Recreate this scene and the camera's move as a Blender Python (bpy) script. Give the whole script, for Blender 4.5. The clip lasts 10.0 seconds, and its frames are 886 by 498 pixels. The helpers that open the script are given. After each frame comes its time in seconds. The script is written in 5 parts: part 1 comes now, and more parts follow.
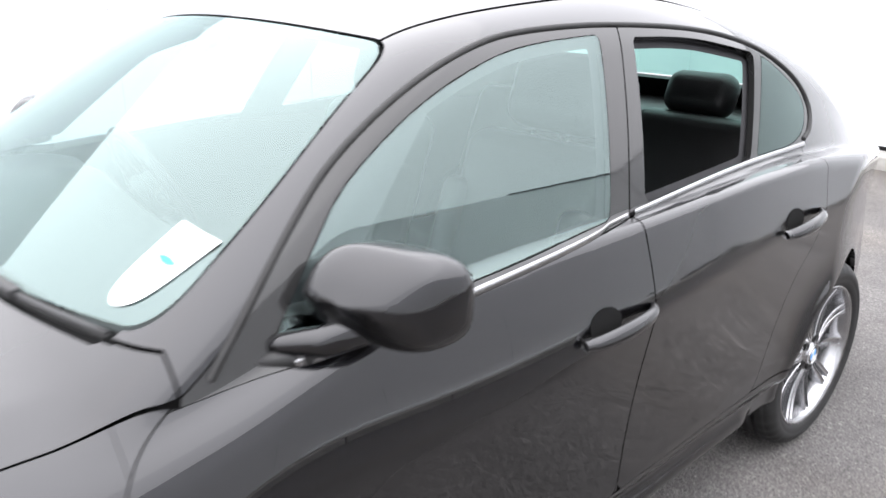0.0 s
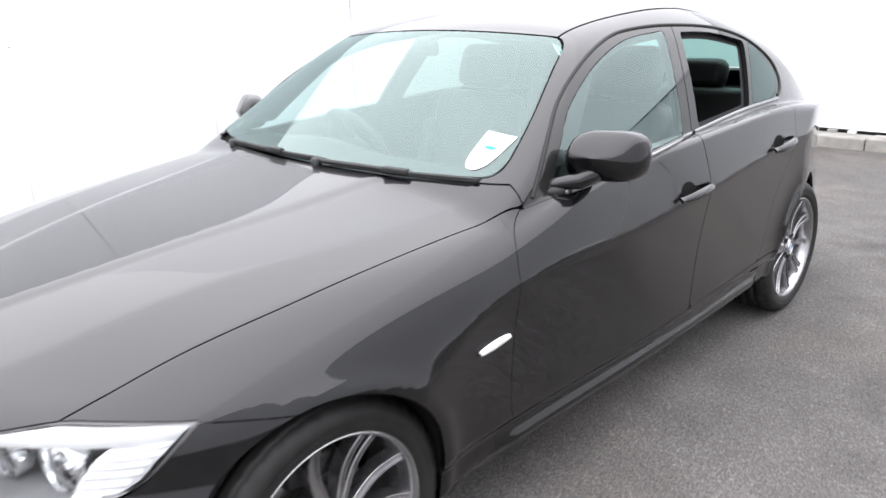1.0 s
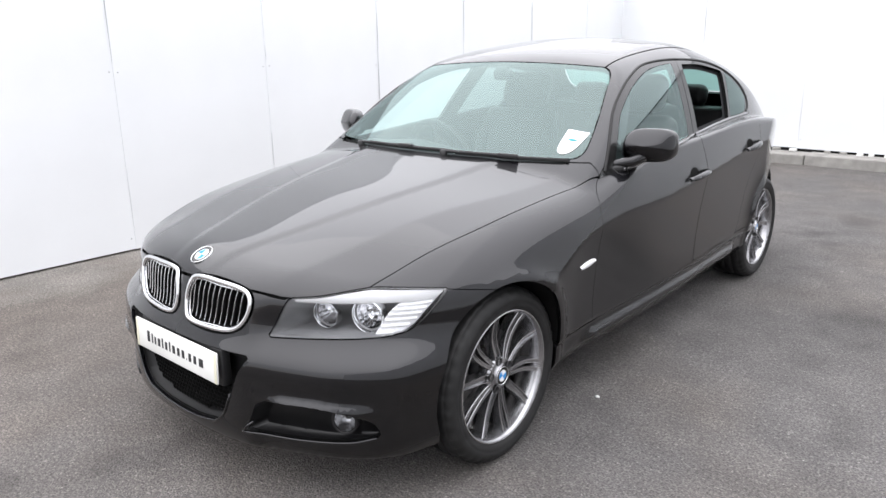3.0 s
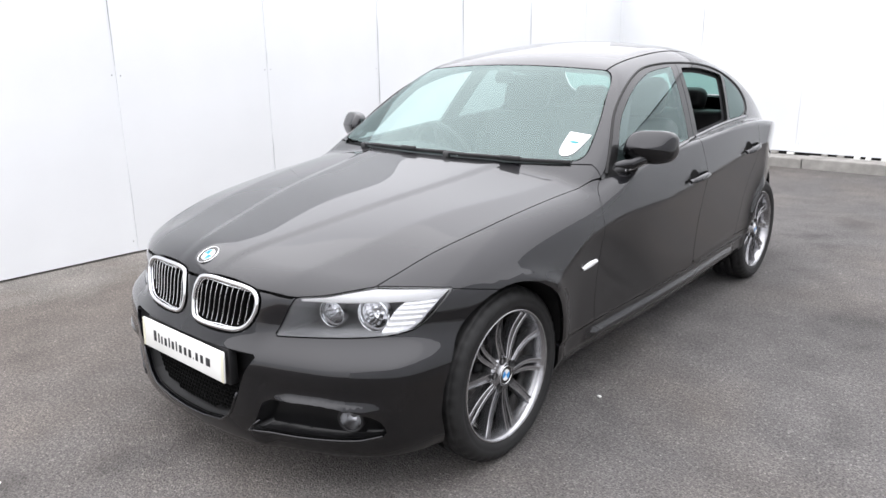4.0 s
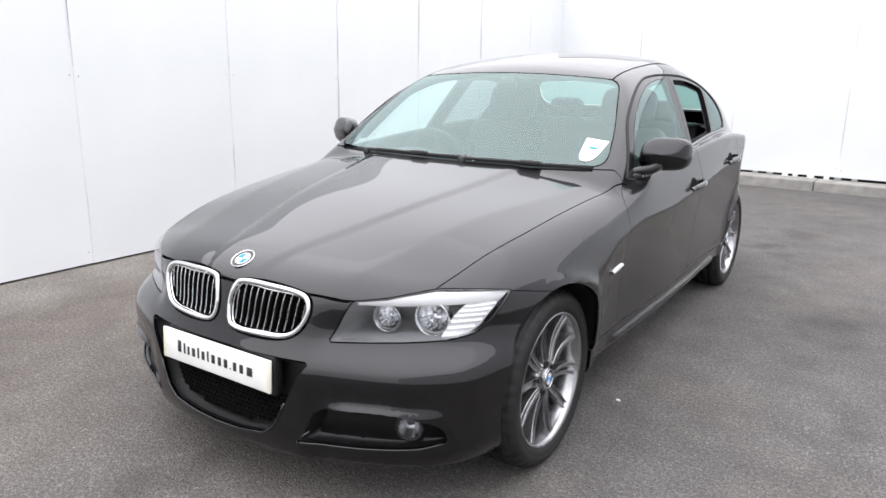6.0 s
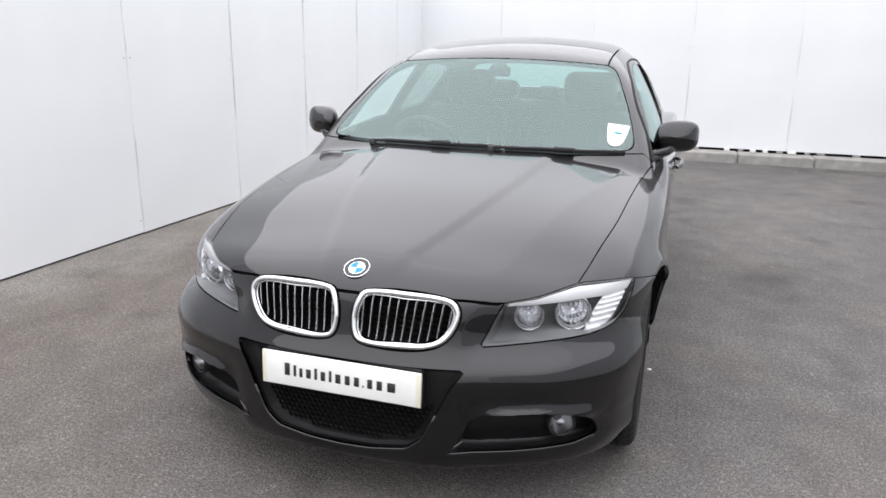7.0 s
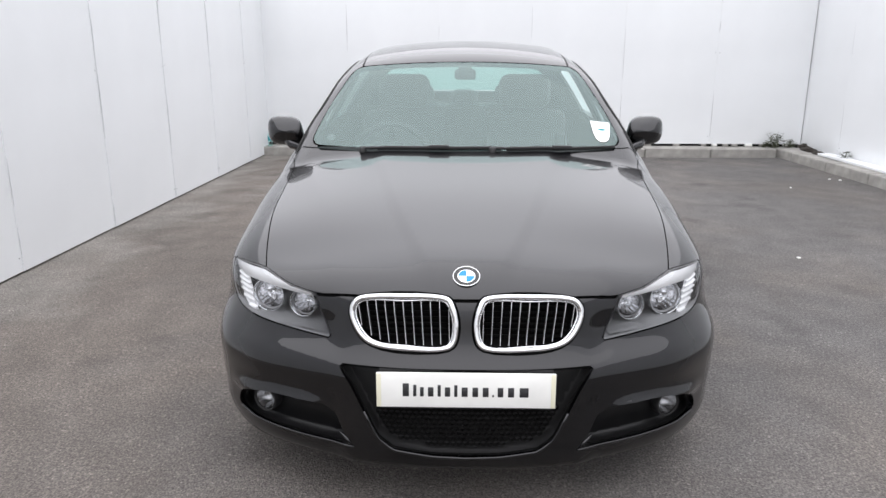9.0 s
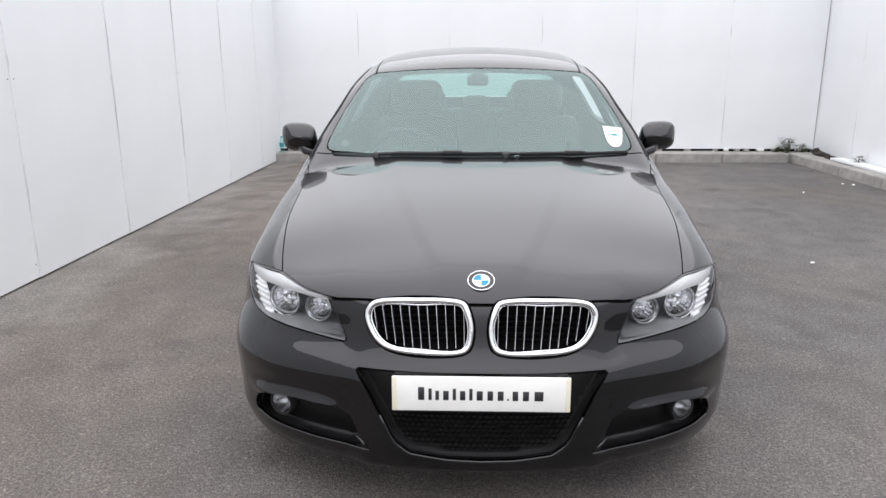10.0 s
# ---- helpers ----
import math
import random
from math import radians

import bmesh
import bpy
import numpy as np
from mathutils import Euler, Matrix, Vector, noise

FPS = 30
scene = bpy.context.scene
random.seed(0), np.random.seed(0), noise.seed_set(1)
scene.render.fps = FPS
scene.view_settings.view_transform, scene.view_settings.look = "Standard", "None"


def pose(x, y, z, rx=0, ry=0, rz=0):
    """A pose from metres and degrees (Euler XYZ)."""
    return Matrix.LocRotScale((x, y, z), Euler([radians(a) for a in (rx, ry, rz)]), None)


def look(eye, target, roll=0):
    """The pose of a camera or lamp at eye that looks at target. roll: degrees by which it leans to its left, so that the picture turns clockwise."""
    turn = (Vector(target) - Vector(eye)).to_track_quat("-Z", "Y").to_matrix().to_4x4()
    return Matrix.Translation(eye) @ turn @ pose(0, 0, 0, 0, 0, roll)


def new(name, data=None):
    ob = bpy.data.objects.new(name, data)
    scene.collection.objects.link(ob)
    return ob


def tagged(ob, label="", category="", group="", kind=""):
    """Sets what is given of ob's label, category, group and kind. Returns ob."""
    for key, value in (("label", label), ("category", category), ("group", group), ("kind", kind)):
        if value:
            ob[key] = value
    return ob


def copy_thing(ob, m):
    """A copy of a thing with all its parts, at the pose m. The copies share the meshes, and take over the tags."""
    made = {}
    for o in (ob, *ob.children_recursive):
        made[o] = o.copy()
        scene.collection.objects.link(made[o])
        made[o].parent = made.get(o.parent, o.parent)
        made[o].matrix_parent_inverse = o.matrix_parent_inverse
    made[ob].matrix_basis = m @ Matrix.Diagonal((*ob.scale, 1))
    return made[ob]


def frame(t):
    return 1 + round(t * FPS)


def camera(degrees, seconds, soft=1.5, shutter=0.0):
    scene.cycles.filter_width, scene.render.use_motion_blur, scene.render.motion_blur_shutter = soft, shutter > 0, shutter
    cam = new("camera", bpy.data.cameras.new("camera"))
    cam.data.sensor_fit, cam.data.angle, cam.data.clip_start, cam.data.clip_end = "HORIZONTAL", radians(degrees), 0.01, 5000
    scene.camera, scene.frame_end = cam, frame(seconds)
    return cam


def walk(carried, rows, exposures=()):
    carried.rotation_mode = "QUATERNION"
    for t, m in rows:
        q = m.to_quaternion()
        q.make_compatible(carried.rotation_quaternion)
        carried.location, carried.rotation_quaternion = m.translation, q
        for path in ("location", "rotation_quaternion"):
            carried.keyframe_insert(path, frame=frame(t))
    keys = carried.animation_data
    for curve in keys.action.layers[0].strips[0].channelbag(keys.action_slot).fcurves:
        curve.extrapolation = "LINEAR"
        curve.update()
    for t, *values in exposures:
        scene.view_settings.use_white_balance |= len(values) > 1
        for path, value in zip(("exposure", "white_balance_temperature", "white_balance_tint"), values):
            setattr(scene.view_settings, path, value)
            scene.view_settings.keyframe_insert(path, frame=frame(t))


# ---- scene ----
cam = camera(63.5, 10.0, shutter=0.3)
PATH = [
    (0, (1.597, 0.419, 1.405), (0.171, 1.65, 0.735), 1.1),
    (0.5, (1.756, -0.152, 1.388), (0.387, 1.163, 0.759), -0.0),
    (1, (1.933, -0.743, 1.393), (0.583, 0.598, 0.778), -1.3),
    (1.5, (2.043, -1.225, 1.412), (0.718, 0.152, 0.823), -1.7),
    (2, (2.143, -1.582, 1.416), (0.833, -0.168, 0.882), -0.8),
    (2.5, (2.173, -1.77, 1.428), (0.904, -0.325, 0.88), -0.8),
    (4, (2.18, -1.893, 1.422), (0.919, -0.436, 0.889), -0.7),
    (4.5, (2.178, -1.898, 1.423), (0.917, -0.44, 0.89), -1.2),
    (5, (2.176, -1.899, 1.42), (0.917, -0.44, 0.885), -1.1),
    (5.2, (2.151, -1.913, 1.407), (0.908, -0.438, 0.879), -0.9),
    (6.3, (1.581, -2.24, 1.358), (0.595, -0.573, 0.86), 1.5),
    (6.5, (1.402, -2.309, 1.383), (0.495, -0.604, 0.862), 1.7),
    (7, (0.891, -2.519, 1.405), (0.298, -0.689, 0.86), 0.9),
    (7.5, (0.505, -2.575, 1.387), (0.08, -0.699, 0.839), 0.4),
    (8, (0.14, -2.636, 1.386), (-0.078, -0.721, 0.85), -0.3),
    (8.5, (0.016, -2.624, 1.382), (-0.084, -0.698, 0.851), 0.3),
    (9, (-0.018, -2.65, 1.386), (-0.067, -0.72, 0.862), 0.0),
    (9.5, (-0.028, -2.662, 1.388), (-0.107, -0.731, 0.873), -0.3),
    (10, (-0.032, -2.666, 1.386), (-0.109, -0.733, 0.878), -0.3),
]
EXPOSURES = [(0, 1.16), (0.5, 0.92), (1, 0.73), (1.5, 0.58), (2, 0.42), (2.5, 0.37), (5, 0.38), (6.5, 0.23), (7.5, 0.06), (10, 0.01)]
walk(cam, [(t, look(eye, target, roll)) for t, eye, target, roll in PATH], EXPOSURES)

# ---- world, sun, exposure ----
world = bpy.data.worlds.new("overcast")
scene.world = world
world.use_nodes = True
wn, wl = world.node_tree.nodes, world.node_tree.links
wn.clear()
sky = wn.new("ShaderNodeTexSky")
sky.sky_type, sky.sun_disc = "NISHITA", False
sky.sun_elevation, sky.sun_rotation = radians(55), radians(200)
cloud = wn.new("ShaderNodeMixRGB")
cloud.inputs[0].default_value = 0.9
# an overcast vault: three times as bright overhead as at the horizon
vault = wn.new("ShaderNodeTexCoord")
height = wn.new("ShaderNodeSeparateXYZ")
wl.new(vault.outputs["Generated"], height.inputs[0])
grade = wn.new("ShaderNodeMapRange")
for slot, value in enumerate((0.0, 1.0, 0.50, 1.50)):
    grade.inputs[slot + 1].default_value = value
wl.new(height.outputs[2], grade.inputs[0])
grey = wn.new("ShaderNodeVectorMath")
grey.operation = "SCALE"
grey.inputs[0].default_value = (17.5, 17.4, 18.3)
wl.new(grade.outputs[0], grey.inputs["Scale"])
wl.new(grey.outputs[0], cloud.inputs[2])
bg = wn.new("ShaderNodeBackground")
bg.inputs[1].default_value = 0.12
wout = wn.new("ShaderNodeOutputWorld")
wl.new(sky.outputs[0], cloud.inputs[1])
wl.new(cloud.outputs[0], bg.inputs[0])
wl.new(bg.outputs[0], wout.inputs[0])

sun_data = bpy.data.lights.new("sun", "SUN")
sun_data.energy, sun_data.angle, sun_data.color = 0.7, radians(110), (1.0, 0.97, 0.93)
sun = new("sun", sun_data)
sun.matrix_world = look((0, 0, 20), (4.0, 6.0, 3.0))


# ---- materials ----
def material(name, base, rough=0.5, metal=0.0, coat=0.0, spec=0.5, vary=0.0, scale=8.0, bump=0.0, bump_scale=60.0, coat_ior=1.5, ior=1.5):
    m = bpy.data.materials.new(name)
    m.use_nodes = True
    nt = m.node_tree
    b = nt.nodes["Principled BSDF"]
    b.inputs["Base Color"].default_value = (*base, 1)
    b.inputs["Roughness"].default_value = rough
    b.inputs["Metallic"].default_value = metal
    b.inputs["Coat Weight"].default_value = coat
    b.inputs["Coat Roughness"].default_value = 0.03
    b.inputs["Coat IOR"].default_value = coat_ior
    b.inputs["Specular IOR Level"].default_value = spec
    b.inputs["IOR"].default_value = ior
    co = nt.nodes.new("ShaderNodeTexCoord")
    if vary:
        n1 = nt.nodes.new("ShaderNodeTexNoise")
        n1.inputs["Scale"].default_value, n1.inputs["Detail"].default_value = scale, 6
        nt.links.new(co.outputs["Object"], n1.inputs["Vector"])
        ramp = nt.nodes.new("ShaderNodeMapRange")
        ramp.inputs[1].default_value, ramp.inputs[2].default_value = 0.3, 0.7
        ramp.inputs[3].default_value, ramp.inputs[4].default_value = 1 - vary, 1 + vary
        nt.links.new(n1.outputs["Fac"], ramp.inputs[0])
        mul = nt.nodes.new("ShaderNodeVectorMath")
        mul.operation = "SCALE"
        mul.inputs[0].default_value = base
        nt.links.new(ramp.outputs[0], mul.inputs["Scale"])
        nt.links.new(mul.outputs[0], b.inputs["Base Color"])
        rr = nt.nodes.new("ShaderNodeMapRange")
        rr.inputs[3].default_value, rr.inputs[4].default_value = max(rough - 0.08, 0.02), min(rough + 0.08, 1)
        nt.links.new(n1.outputs["Fac"], rr.inputs[0])
        nt.links.new(rr.outputs[0], b.inputs["Roughness"])
    if bump:
        n2 = nt.nodes.new("ShaderNodeTexNoise")
        n2.inputs["Scale"].default_value, n2.inputs["Detail"].default_value = bump_scale, 5
        nt.links.new(co.outputs["Object"], n2.inputs["Vector"])
        bp = nt.nodes.new("ShaderNodeBump")
        bp.inputs["Strength"].default_value, bp.inputs["Distance"].default_value = 1.0, bump
        nt.links.new(n2.outputs["Fac"], bp.inputs["Height"])
        nt.links.new(bp.outputs[0], b.inputs["Normal"])
    return m


def paint_material():
    m = material("black_metallic_paint", (0.0075, 0.0075, 0.0092), rough=0.42, metal=1.0, coat=1.0, spec=0.5, coat_ior=1.53)
    nt = m.node_tree
    b = nt.nodes["Principled BSDF"]
    co = nt.nodes.new("ShaderNodeTexCoord")
    n = nt.nodes.new("ShaderNodeTexNoise")
    n.inputs["Scale"].default_value, n.inputs["Detail"].default_value = 3.0, 8
    nt.links.new(co.outputs["Object"], n.inputs["Vector"])
    r = nt.nodes.new("ShaderNodeMapRange")
    r.inputs[1].default_value, r.inputs[2].default_value = 0.35, 0.75
    r.inputs[3].default_value, r.inputs[4].default_value = 0.0, 0.014
    nt.links.new(n.outputs["Fac"], r.inputs[0])
    nt.links.new(r.outputs[0], b.inputs["Coat Roughness"])
    return m


def glass_material(name, tint, gloss=1.0, sheen=(0.78, 0.96, 0.935)):
    m = bpy.data.materials.new(name)
    m.use_nodes = True
    nt = m.node_tree
    nt.nodes.clear()
    out = nt.nodes.new("ShaderNodeOutputMaterial")
    tr = nt.nodes.new("ShaderNodeBsdfTransparent")
    tr.inputs[0].default_value = (*tint, 1)
    gl = nt.nodes.new("ShaderNodeBsdfGlossy")
    gl.inputs["Roughness"].default_value = 0.0
    gl.inputs["Color"].default_value = (*sheen, 1)
    fr = nt.nodes.new("ShaderNodeLayerWeight")
    fr.inputs["Blend"].default_value = 0.5
    po = nt.nodes.new("ShaderNodeMath")
    po.operation = "POWER"
    po.inputs[1].default_value = 4.6
    mul = nt.nodes.new("ShaderNodeMath")
    mul.operation, mul.use_clamp = "MULTIPLY_ADD", True
    mul.inputs[1].default_value, mul.inputs[2].default_value = 0.95, 0.043 * gloss
    mix = nt.nodes.new("ShaderNodeMixShader")
    nt.links.new(fr.outputs["Facing"], po.inputs[0])
    nt.links.new(po.outputs[0], mul.inputs[0])
    nt.links.new(mul.outputs[0], mix.inputs[0])
    nt.links.new(tr.outputs[0], mix.inputs[1])
    nt.links.new(gl.outputs[0], mix.inputs[2])
    nt.links.new(mix.outputs[0], out.inputs[0])
    return m


PAINT = paint_material()
GLASS = glass_material("green_tinted_glass", (0.60, 0.71, 0.695), 2.7)
DOOR_GLASS = glass_material("pale_green_glass", (0.80, 0.91, 0.895), 2.5)
REAR_GLASS = glass_material("darker_green_glass", (0.33, 0.55, 0.50), 1.6)
QUARTER_GLASS = glass_material("dark_tinted_glass", (0.30, 0.36, 0.35), 1.2)
LENS = glass_material("clear_lamp_lens", (0.95, 0.96, 0.97), 0.7, (0.98, 0.98, 1.0))
TRIM = material("gloss_black_trim", (0.012, 0.012, 0.012), rough=0.07)
SATIN = material("satin_dark_metal", (0.32, 0.32, 0.325), rough=0.25, metal=1.0)
RUBBER = material("black_rubber", (0.015, 0.015, 0.015), spec=0.3, rough=0.6, vary=0.3, scale=30)
PLASTIC = material("black_plastic", (0.011, 0.011, 0.0115), rough=0.5, vary=0.2, scale=20, bump=0.0004, bump_scale=400)
# near black; also stands for shade in the wall gap and the handle hollows
SHELL = material("near_black_inner", (0.006, 0.006, 0.006), rough=0.8, spec=0.1)
RECESS = material("dark_recess_plastic", (0.008, 0.008, 0.0085), rough=0.32, spec=0.35, vary=0.2, scale=25)
INDICATOR = material("pale_indicator_reflector", (0.84, 0.84, 0.85), rough=0.22, metal=0.15, vary=0.12, scale=90)
CHROME = material("chrome", (0.86, 0.87, 0.88), rough=0.08, metal=1.0)
ALLOY = material("ferric_grey_alloy", (0.37, 0.37, 0.38), rough=0.24, metal=0.95, vary=0.12, scale=25)
ALLOY_CUT = material("polished_alloy_edge", (0.75, 0.75, 0.76), rough=0.16, metal=1.0)
STEEL = material("brake_disc_steel", (0.35, 0.34, 0.33), rough=0.4, metal=1.0, vary=0.2, scale=40)
LEATHER = material("black_leather", (0.011, 0.011, 0.012), rough=0.45, vary=0.25, scale=18, bump=0.0008, bump_scale=220)
LINING = material("dark_lining_cloth", (0.035, 0.035, 0.037), rough=0.95, spec=0.1, vary=0.1, scale=30)
LAMP_GREY = material("lamp_housing_grey", (0.18, 0.18, 0.183), rough=0.33, vary=0.1, scale=15)
REFLECTOR = material("lamp_reflector", (0.9, 0.9, 0.91), rough=0.1, metal=1.0)
BOWL = material("lamp_bowl", (0.55, 0.55, 0.56), rough=0.06, metal=1.0, vary=0.1, scale=60)
WHITE_PLASTIC = material("white_plastic", (0.78, 0.78, 0.75), rough=0.35, vary=0.05, scale=12)
CREAM = material("aged_cream_plastic", (0.72, 0.70, 0.55), rough=0.4)
INK = material("black_print", (0.02, 0.02, 0.022), rough=0.5)
BLUE = material("blue_enamel", (0.02, 0.22, 0.55), rough=0.35, spec=0.3)
WHITE_ENAMEL = material("white_enamel", (0.8, 0.8, 0.8), rough=0.25, coat=0.3)
PAPER = material("white_sticker_paper", (0.85, 0.86, 0.85), rough=0.7)
SLAT = material("slat_chrome", (0.8, 0.8, 0.81), rough=0.18, metal=1.0)
TEAL_INK = material("teal_print", (0.02, 0.25, 0.28), rough=0.6)


# ---- mesh helpers ----
def part(name, data, mat, parent=None, label="", smooth=True, normals=None):
    """One mesh object from (verts, faces) or a bmesh."""
    me = bpy.data.meshes.new(name)
    if isinstance(data, bmesh.types.BMesh):
        data.to_mesh(me)
        data.free()
    else:
        me.from_pydata([tuple(map(float, v)) for v in data[0]], [], [tuple(map(int, f)) for f in data[1]])
    if mat:
        for one in mat if isinstance(mat, (list, tuple)) else [mat]:
            me.materials.append(one)
    me.polygons.foreach_set("use_smooth", [smooth] * len(me.polygons))
    me.update()
    if normals is not None:
        me.normals_split_custom_set_from_vertices([tuple(map(float, n)) for n in normals])
    ob = new(name, me)
    if parent:
        ob.parent = parent
    if label:
        ob["label"] = label
    return ob


def empty(name, parent=None):
    e = new(name)
    e.empty_display_size = 0.1
    if parent:
        e.parent = parent
    return e


def box(bm, lo, hi, bevel=0.0, m=None, segs=2):
    vs = [bm.verts.new((x, y, z)) for x in (lo[0], hi[0]) for y in (lo[1], hi[1]) for z in (lo[2], hi[2])]
    fs = [bm.faces.new([vs[i] for i in f]) for f in ((0, 1, 3, 2), (4, 6, 7, 5), (0, 4, 5, 1), (2, 3, 7, 6), (0, 2, 6, 4), (1, 5, 7, 3))]
    if bevel:
        es = list({e for f in fs for e in f.edges})
        got = bmesh.ops.bevel(bm, geom=es, offset=bevel, segments=segs, affect="EDGES", profile=0.5)
        vs = list({v for f in got["faces"] for v in f.verts} | {v for v in vs if v.is_valid})
    if m is not None:
        bmesh.ops.transform(bm, matrix=m, verts=vs)
    return vs


def block(lo, hi, bevel=0.0, m=None, segs=2):
    bm = bmesh.new()
    box(bm, lo, hi, bevel, m, segs)
    return bm


def lathe(profile, n=48, axis="x", closed=False):
    """Profile of (along, radius) turned about an axis through the origin."""
    v, f = [], []
    for i in range(n):
        a = 2 * math.pi * i / n
        for s, r in profile:
            p = (s, r * math.cos(a), r * math.sin(a))
            v.append(p if axis == "x" else (p[1], p[0], p[2]) if axis == "y" else (p[1], p[2], p[0]))
    k = len(profile)
    for i in range(n):
        j = (i + 1) % n
        for q in range(k if closed else k - 1):
            w = (q + 1) % k
            f.append((i * k + q, i * k + w, j * k + w, j * k + q))
    return v, f


def tube(pts, radius, n=8, caps=True):
    """A round tube along points; radius a number or one per point."""
    pts = [Vector(p) for p in pts]
    rs = radius if hasattr(radius, "__len__") else [radius] * len(pts)
    v, f = [], []
    up = Vector((0, 0, 1))
    for i, p in enumerate(pts):
        d = (pts[min(i + 1, len(pts) - 1)] - pts[max(i - 1, 0)]).normalized()
        s = d.cross(up)
        s = s.normalized() if s.length > 1e-4 else d.cross(Vector((1, 0, 0))).normalized()
        u = s.cross(d)
        for k in range(n):
            a = 2 * math.pi * k / n
            v.append(p + rs[i] * (math.cos(a) * s + math.sin(a) * u))
    for i in range(len(pts) - 1):
        for k in range(n):
            f.append((i * n + k, i * n + (k + 1) % n, (i + 1) * n + (k + 1) % n, (i + 1) * n + k))
    if caps:
        f += [tuple(range(n))[::-1], tuple(range((len(pts) - 1) * n, len(pts) * n))]
    return v, f


def merge(*meshes):
    v, f = [], []
    for a, b in meshes:
        n = len(v)
        v += list(a)
        f += [tuple(i + n for i in q) for q in b]
    return v, f


def moved(mesh, m):
    return [m @ Vector(p) for p in mesh[0]], mesh[1]


def smax(a, b, k):
    h = np.maximum(k - np.abs(a - b), 0) / k
    return np.maximum(a, b) + h * h * k * 0.25


def smin(a, b, k):
    return -smax(-a, -b, k)


def curve(*pts):
    """A natural cubic spline through (x, y), straight beyond its ends."""
    x, y = np.array(pts, float).T
    n, h = len(x), np.diff(np.array(pts, float)[:, 0])
    a, r = np.eye(n), np.zeros(n)
    for i in range(1, n - 1):
        a[i, i - 1:i + 2] = h[i - 1], 2 * (h[i - 1] + h[i]), h[i]
        r[i] = 6 * ((y[i + 1] - y[i]) / h[i] - (y[i] - y[i - 1]) / h[i - 1])
    s = np.linalg.solve(a, r)
    d0 = (y[1] - y[0]) / h[0] - h[0] * s[1] / 6
    d1 = (y[-1] - y[-2]) / h[-1] + h[-1] * s[-2] / 6

    def at(q):
        q = np.asarray(q, float)
        i = np.clip(np.searchsorted(x, q) - 1, 0, n - 2)
        t, hi = np.clip(q, x[0], x[-1]) - x[i], h[i]
        b = (y[i + 1] - y[i]) / hi - hi * (2 * s[i] + s[i + 1]) / 6
        v = y[i] + t * (b + t * (s[i] / 2 + t * (s[i + 1] - s[i]) / (6 * hi)))
        return v + np.minimum(q - x[0], 0) * d0 + np.maximum(q - x[-1], 0) * d1
    return at


def poly(u, v, pts, r=0.0):
    """Signed distance to a polygon in a plane, inside negative, its corners rounded by r."""
    u, v = np.asarray(u, float), np.asarray(v, float)
    pts = np.array(pts, float)
    best, inside = np.full(u.shape, 1e9), np.zeros(u.shape, bool)
    for (ax, ay), (bx, by) in zip(pts, np.roll(pts, -1, 0)):
        ex, ey = bx - ax, by - ay
        t = np.clip(((u - ax) * ex + (v - ay) * ey) / (ex * ex + ey * ey + 1e-12), 0, 1)
        best = np.minimum(best, (u - ax - t * ex) ** 2 + (v - ay - t * ey) ** 2)
        inside ^= ((ay > v) != (by > v)) & (u < ax + (v - ay) * ex / (ey if abs(ey) > 1e-9 else 1e-9))
    d = np.sqrt(best)
    return np.where(inside, -d, d) - r


# ---- car body: one smooth form, cut into its panels ----
AXLE_R, HUB_Z, ARCH_R, ARCH_Z = 2.74, 0.318, 0.330, 0.345
hood_c = curve((-0.80, 0.665), (-0.68, 0.727), (-0.61, 0.755), (-0.4, 0.806), (0, 0.882), (0.3, 0.928), (0.55, 0.971), (0.9, 1.018), (1.6, 1.04), (2.4, 1.046), (2.8, 1.018), (3.1, 0.985), (3.5, 0.945), (3.75, 0.91))
hood_cr = curve((-0.7, 0.115), (-0.44, 0.110), (-0.26, 0.064), (0.0, 0.058), (0.3, 0.082), (0.6, 0.112), (0.9, 0.10), (1.6, 0.07), (2.4, 0.045), (3.2, 0.075), (3.7, 0.10))
edge_k = curve((-0.8, 0.05), (-0.3, 0.09), (0.2, 0.09), (0.7, 0.05), (1.2, 0.025), (2.4, 0.025), (3.0, 0.06), (3.7, 0.10))
dome_x = curve((-0.7, 0.10), (-0.6, 0.125), (-0.2, 0.24), (0.2, 0.33), (0.6, 0.40))
side_w = curve((-0.75, 0.66), (-0.5, 0.818), (-0.28, 0.882), (0, 0.901), (0.5, 0.888), (1.0, 0.892), (1.6, 0.893), (2.2, 0.885), (2.55, 0.886), (2.80, 0.885), (2.87, 0.873), (3.0, 0.818), (3.2, 0.735), (3.6, 0.58))
crease_z = curve((-0.6, 0.49), (-0.45, 0.495), (-0.3, 0.505), (0.0, 0.55), (0.2, 0.61), (0.3, 0.66), (0.4, 0.71), (0.55, 0.752), (0.95, 0.767), (1.34, 0.789), (2.06, 0.862), (2.6, 0.90), (3.4, 0.93))
lean_in = curve((-0.6, 0.42), (-0.5, 0.366), (-0.25, 0.26), (0.0, 0.19), (0.2, 0.155), (0.4, 0.24), (0.55, 0.31), (0.75, 0.20), (1.0, 0.17), (2.0, 0.17), (3.5, 0.17))
front_x = curve((0, -0.765), (0.2, -0.757), (0.4, -0.715), (0.55, -0.656), (0.65, -0.604), (0.75, -0.520), (0.82, -0.422), (0.865, -0.285), (0.91, 0.0), (0.95, 0.4))
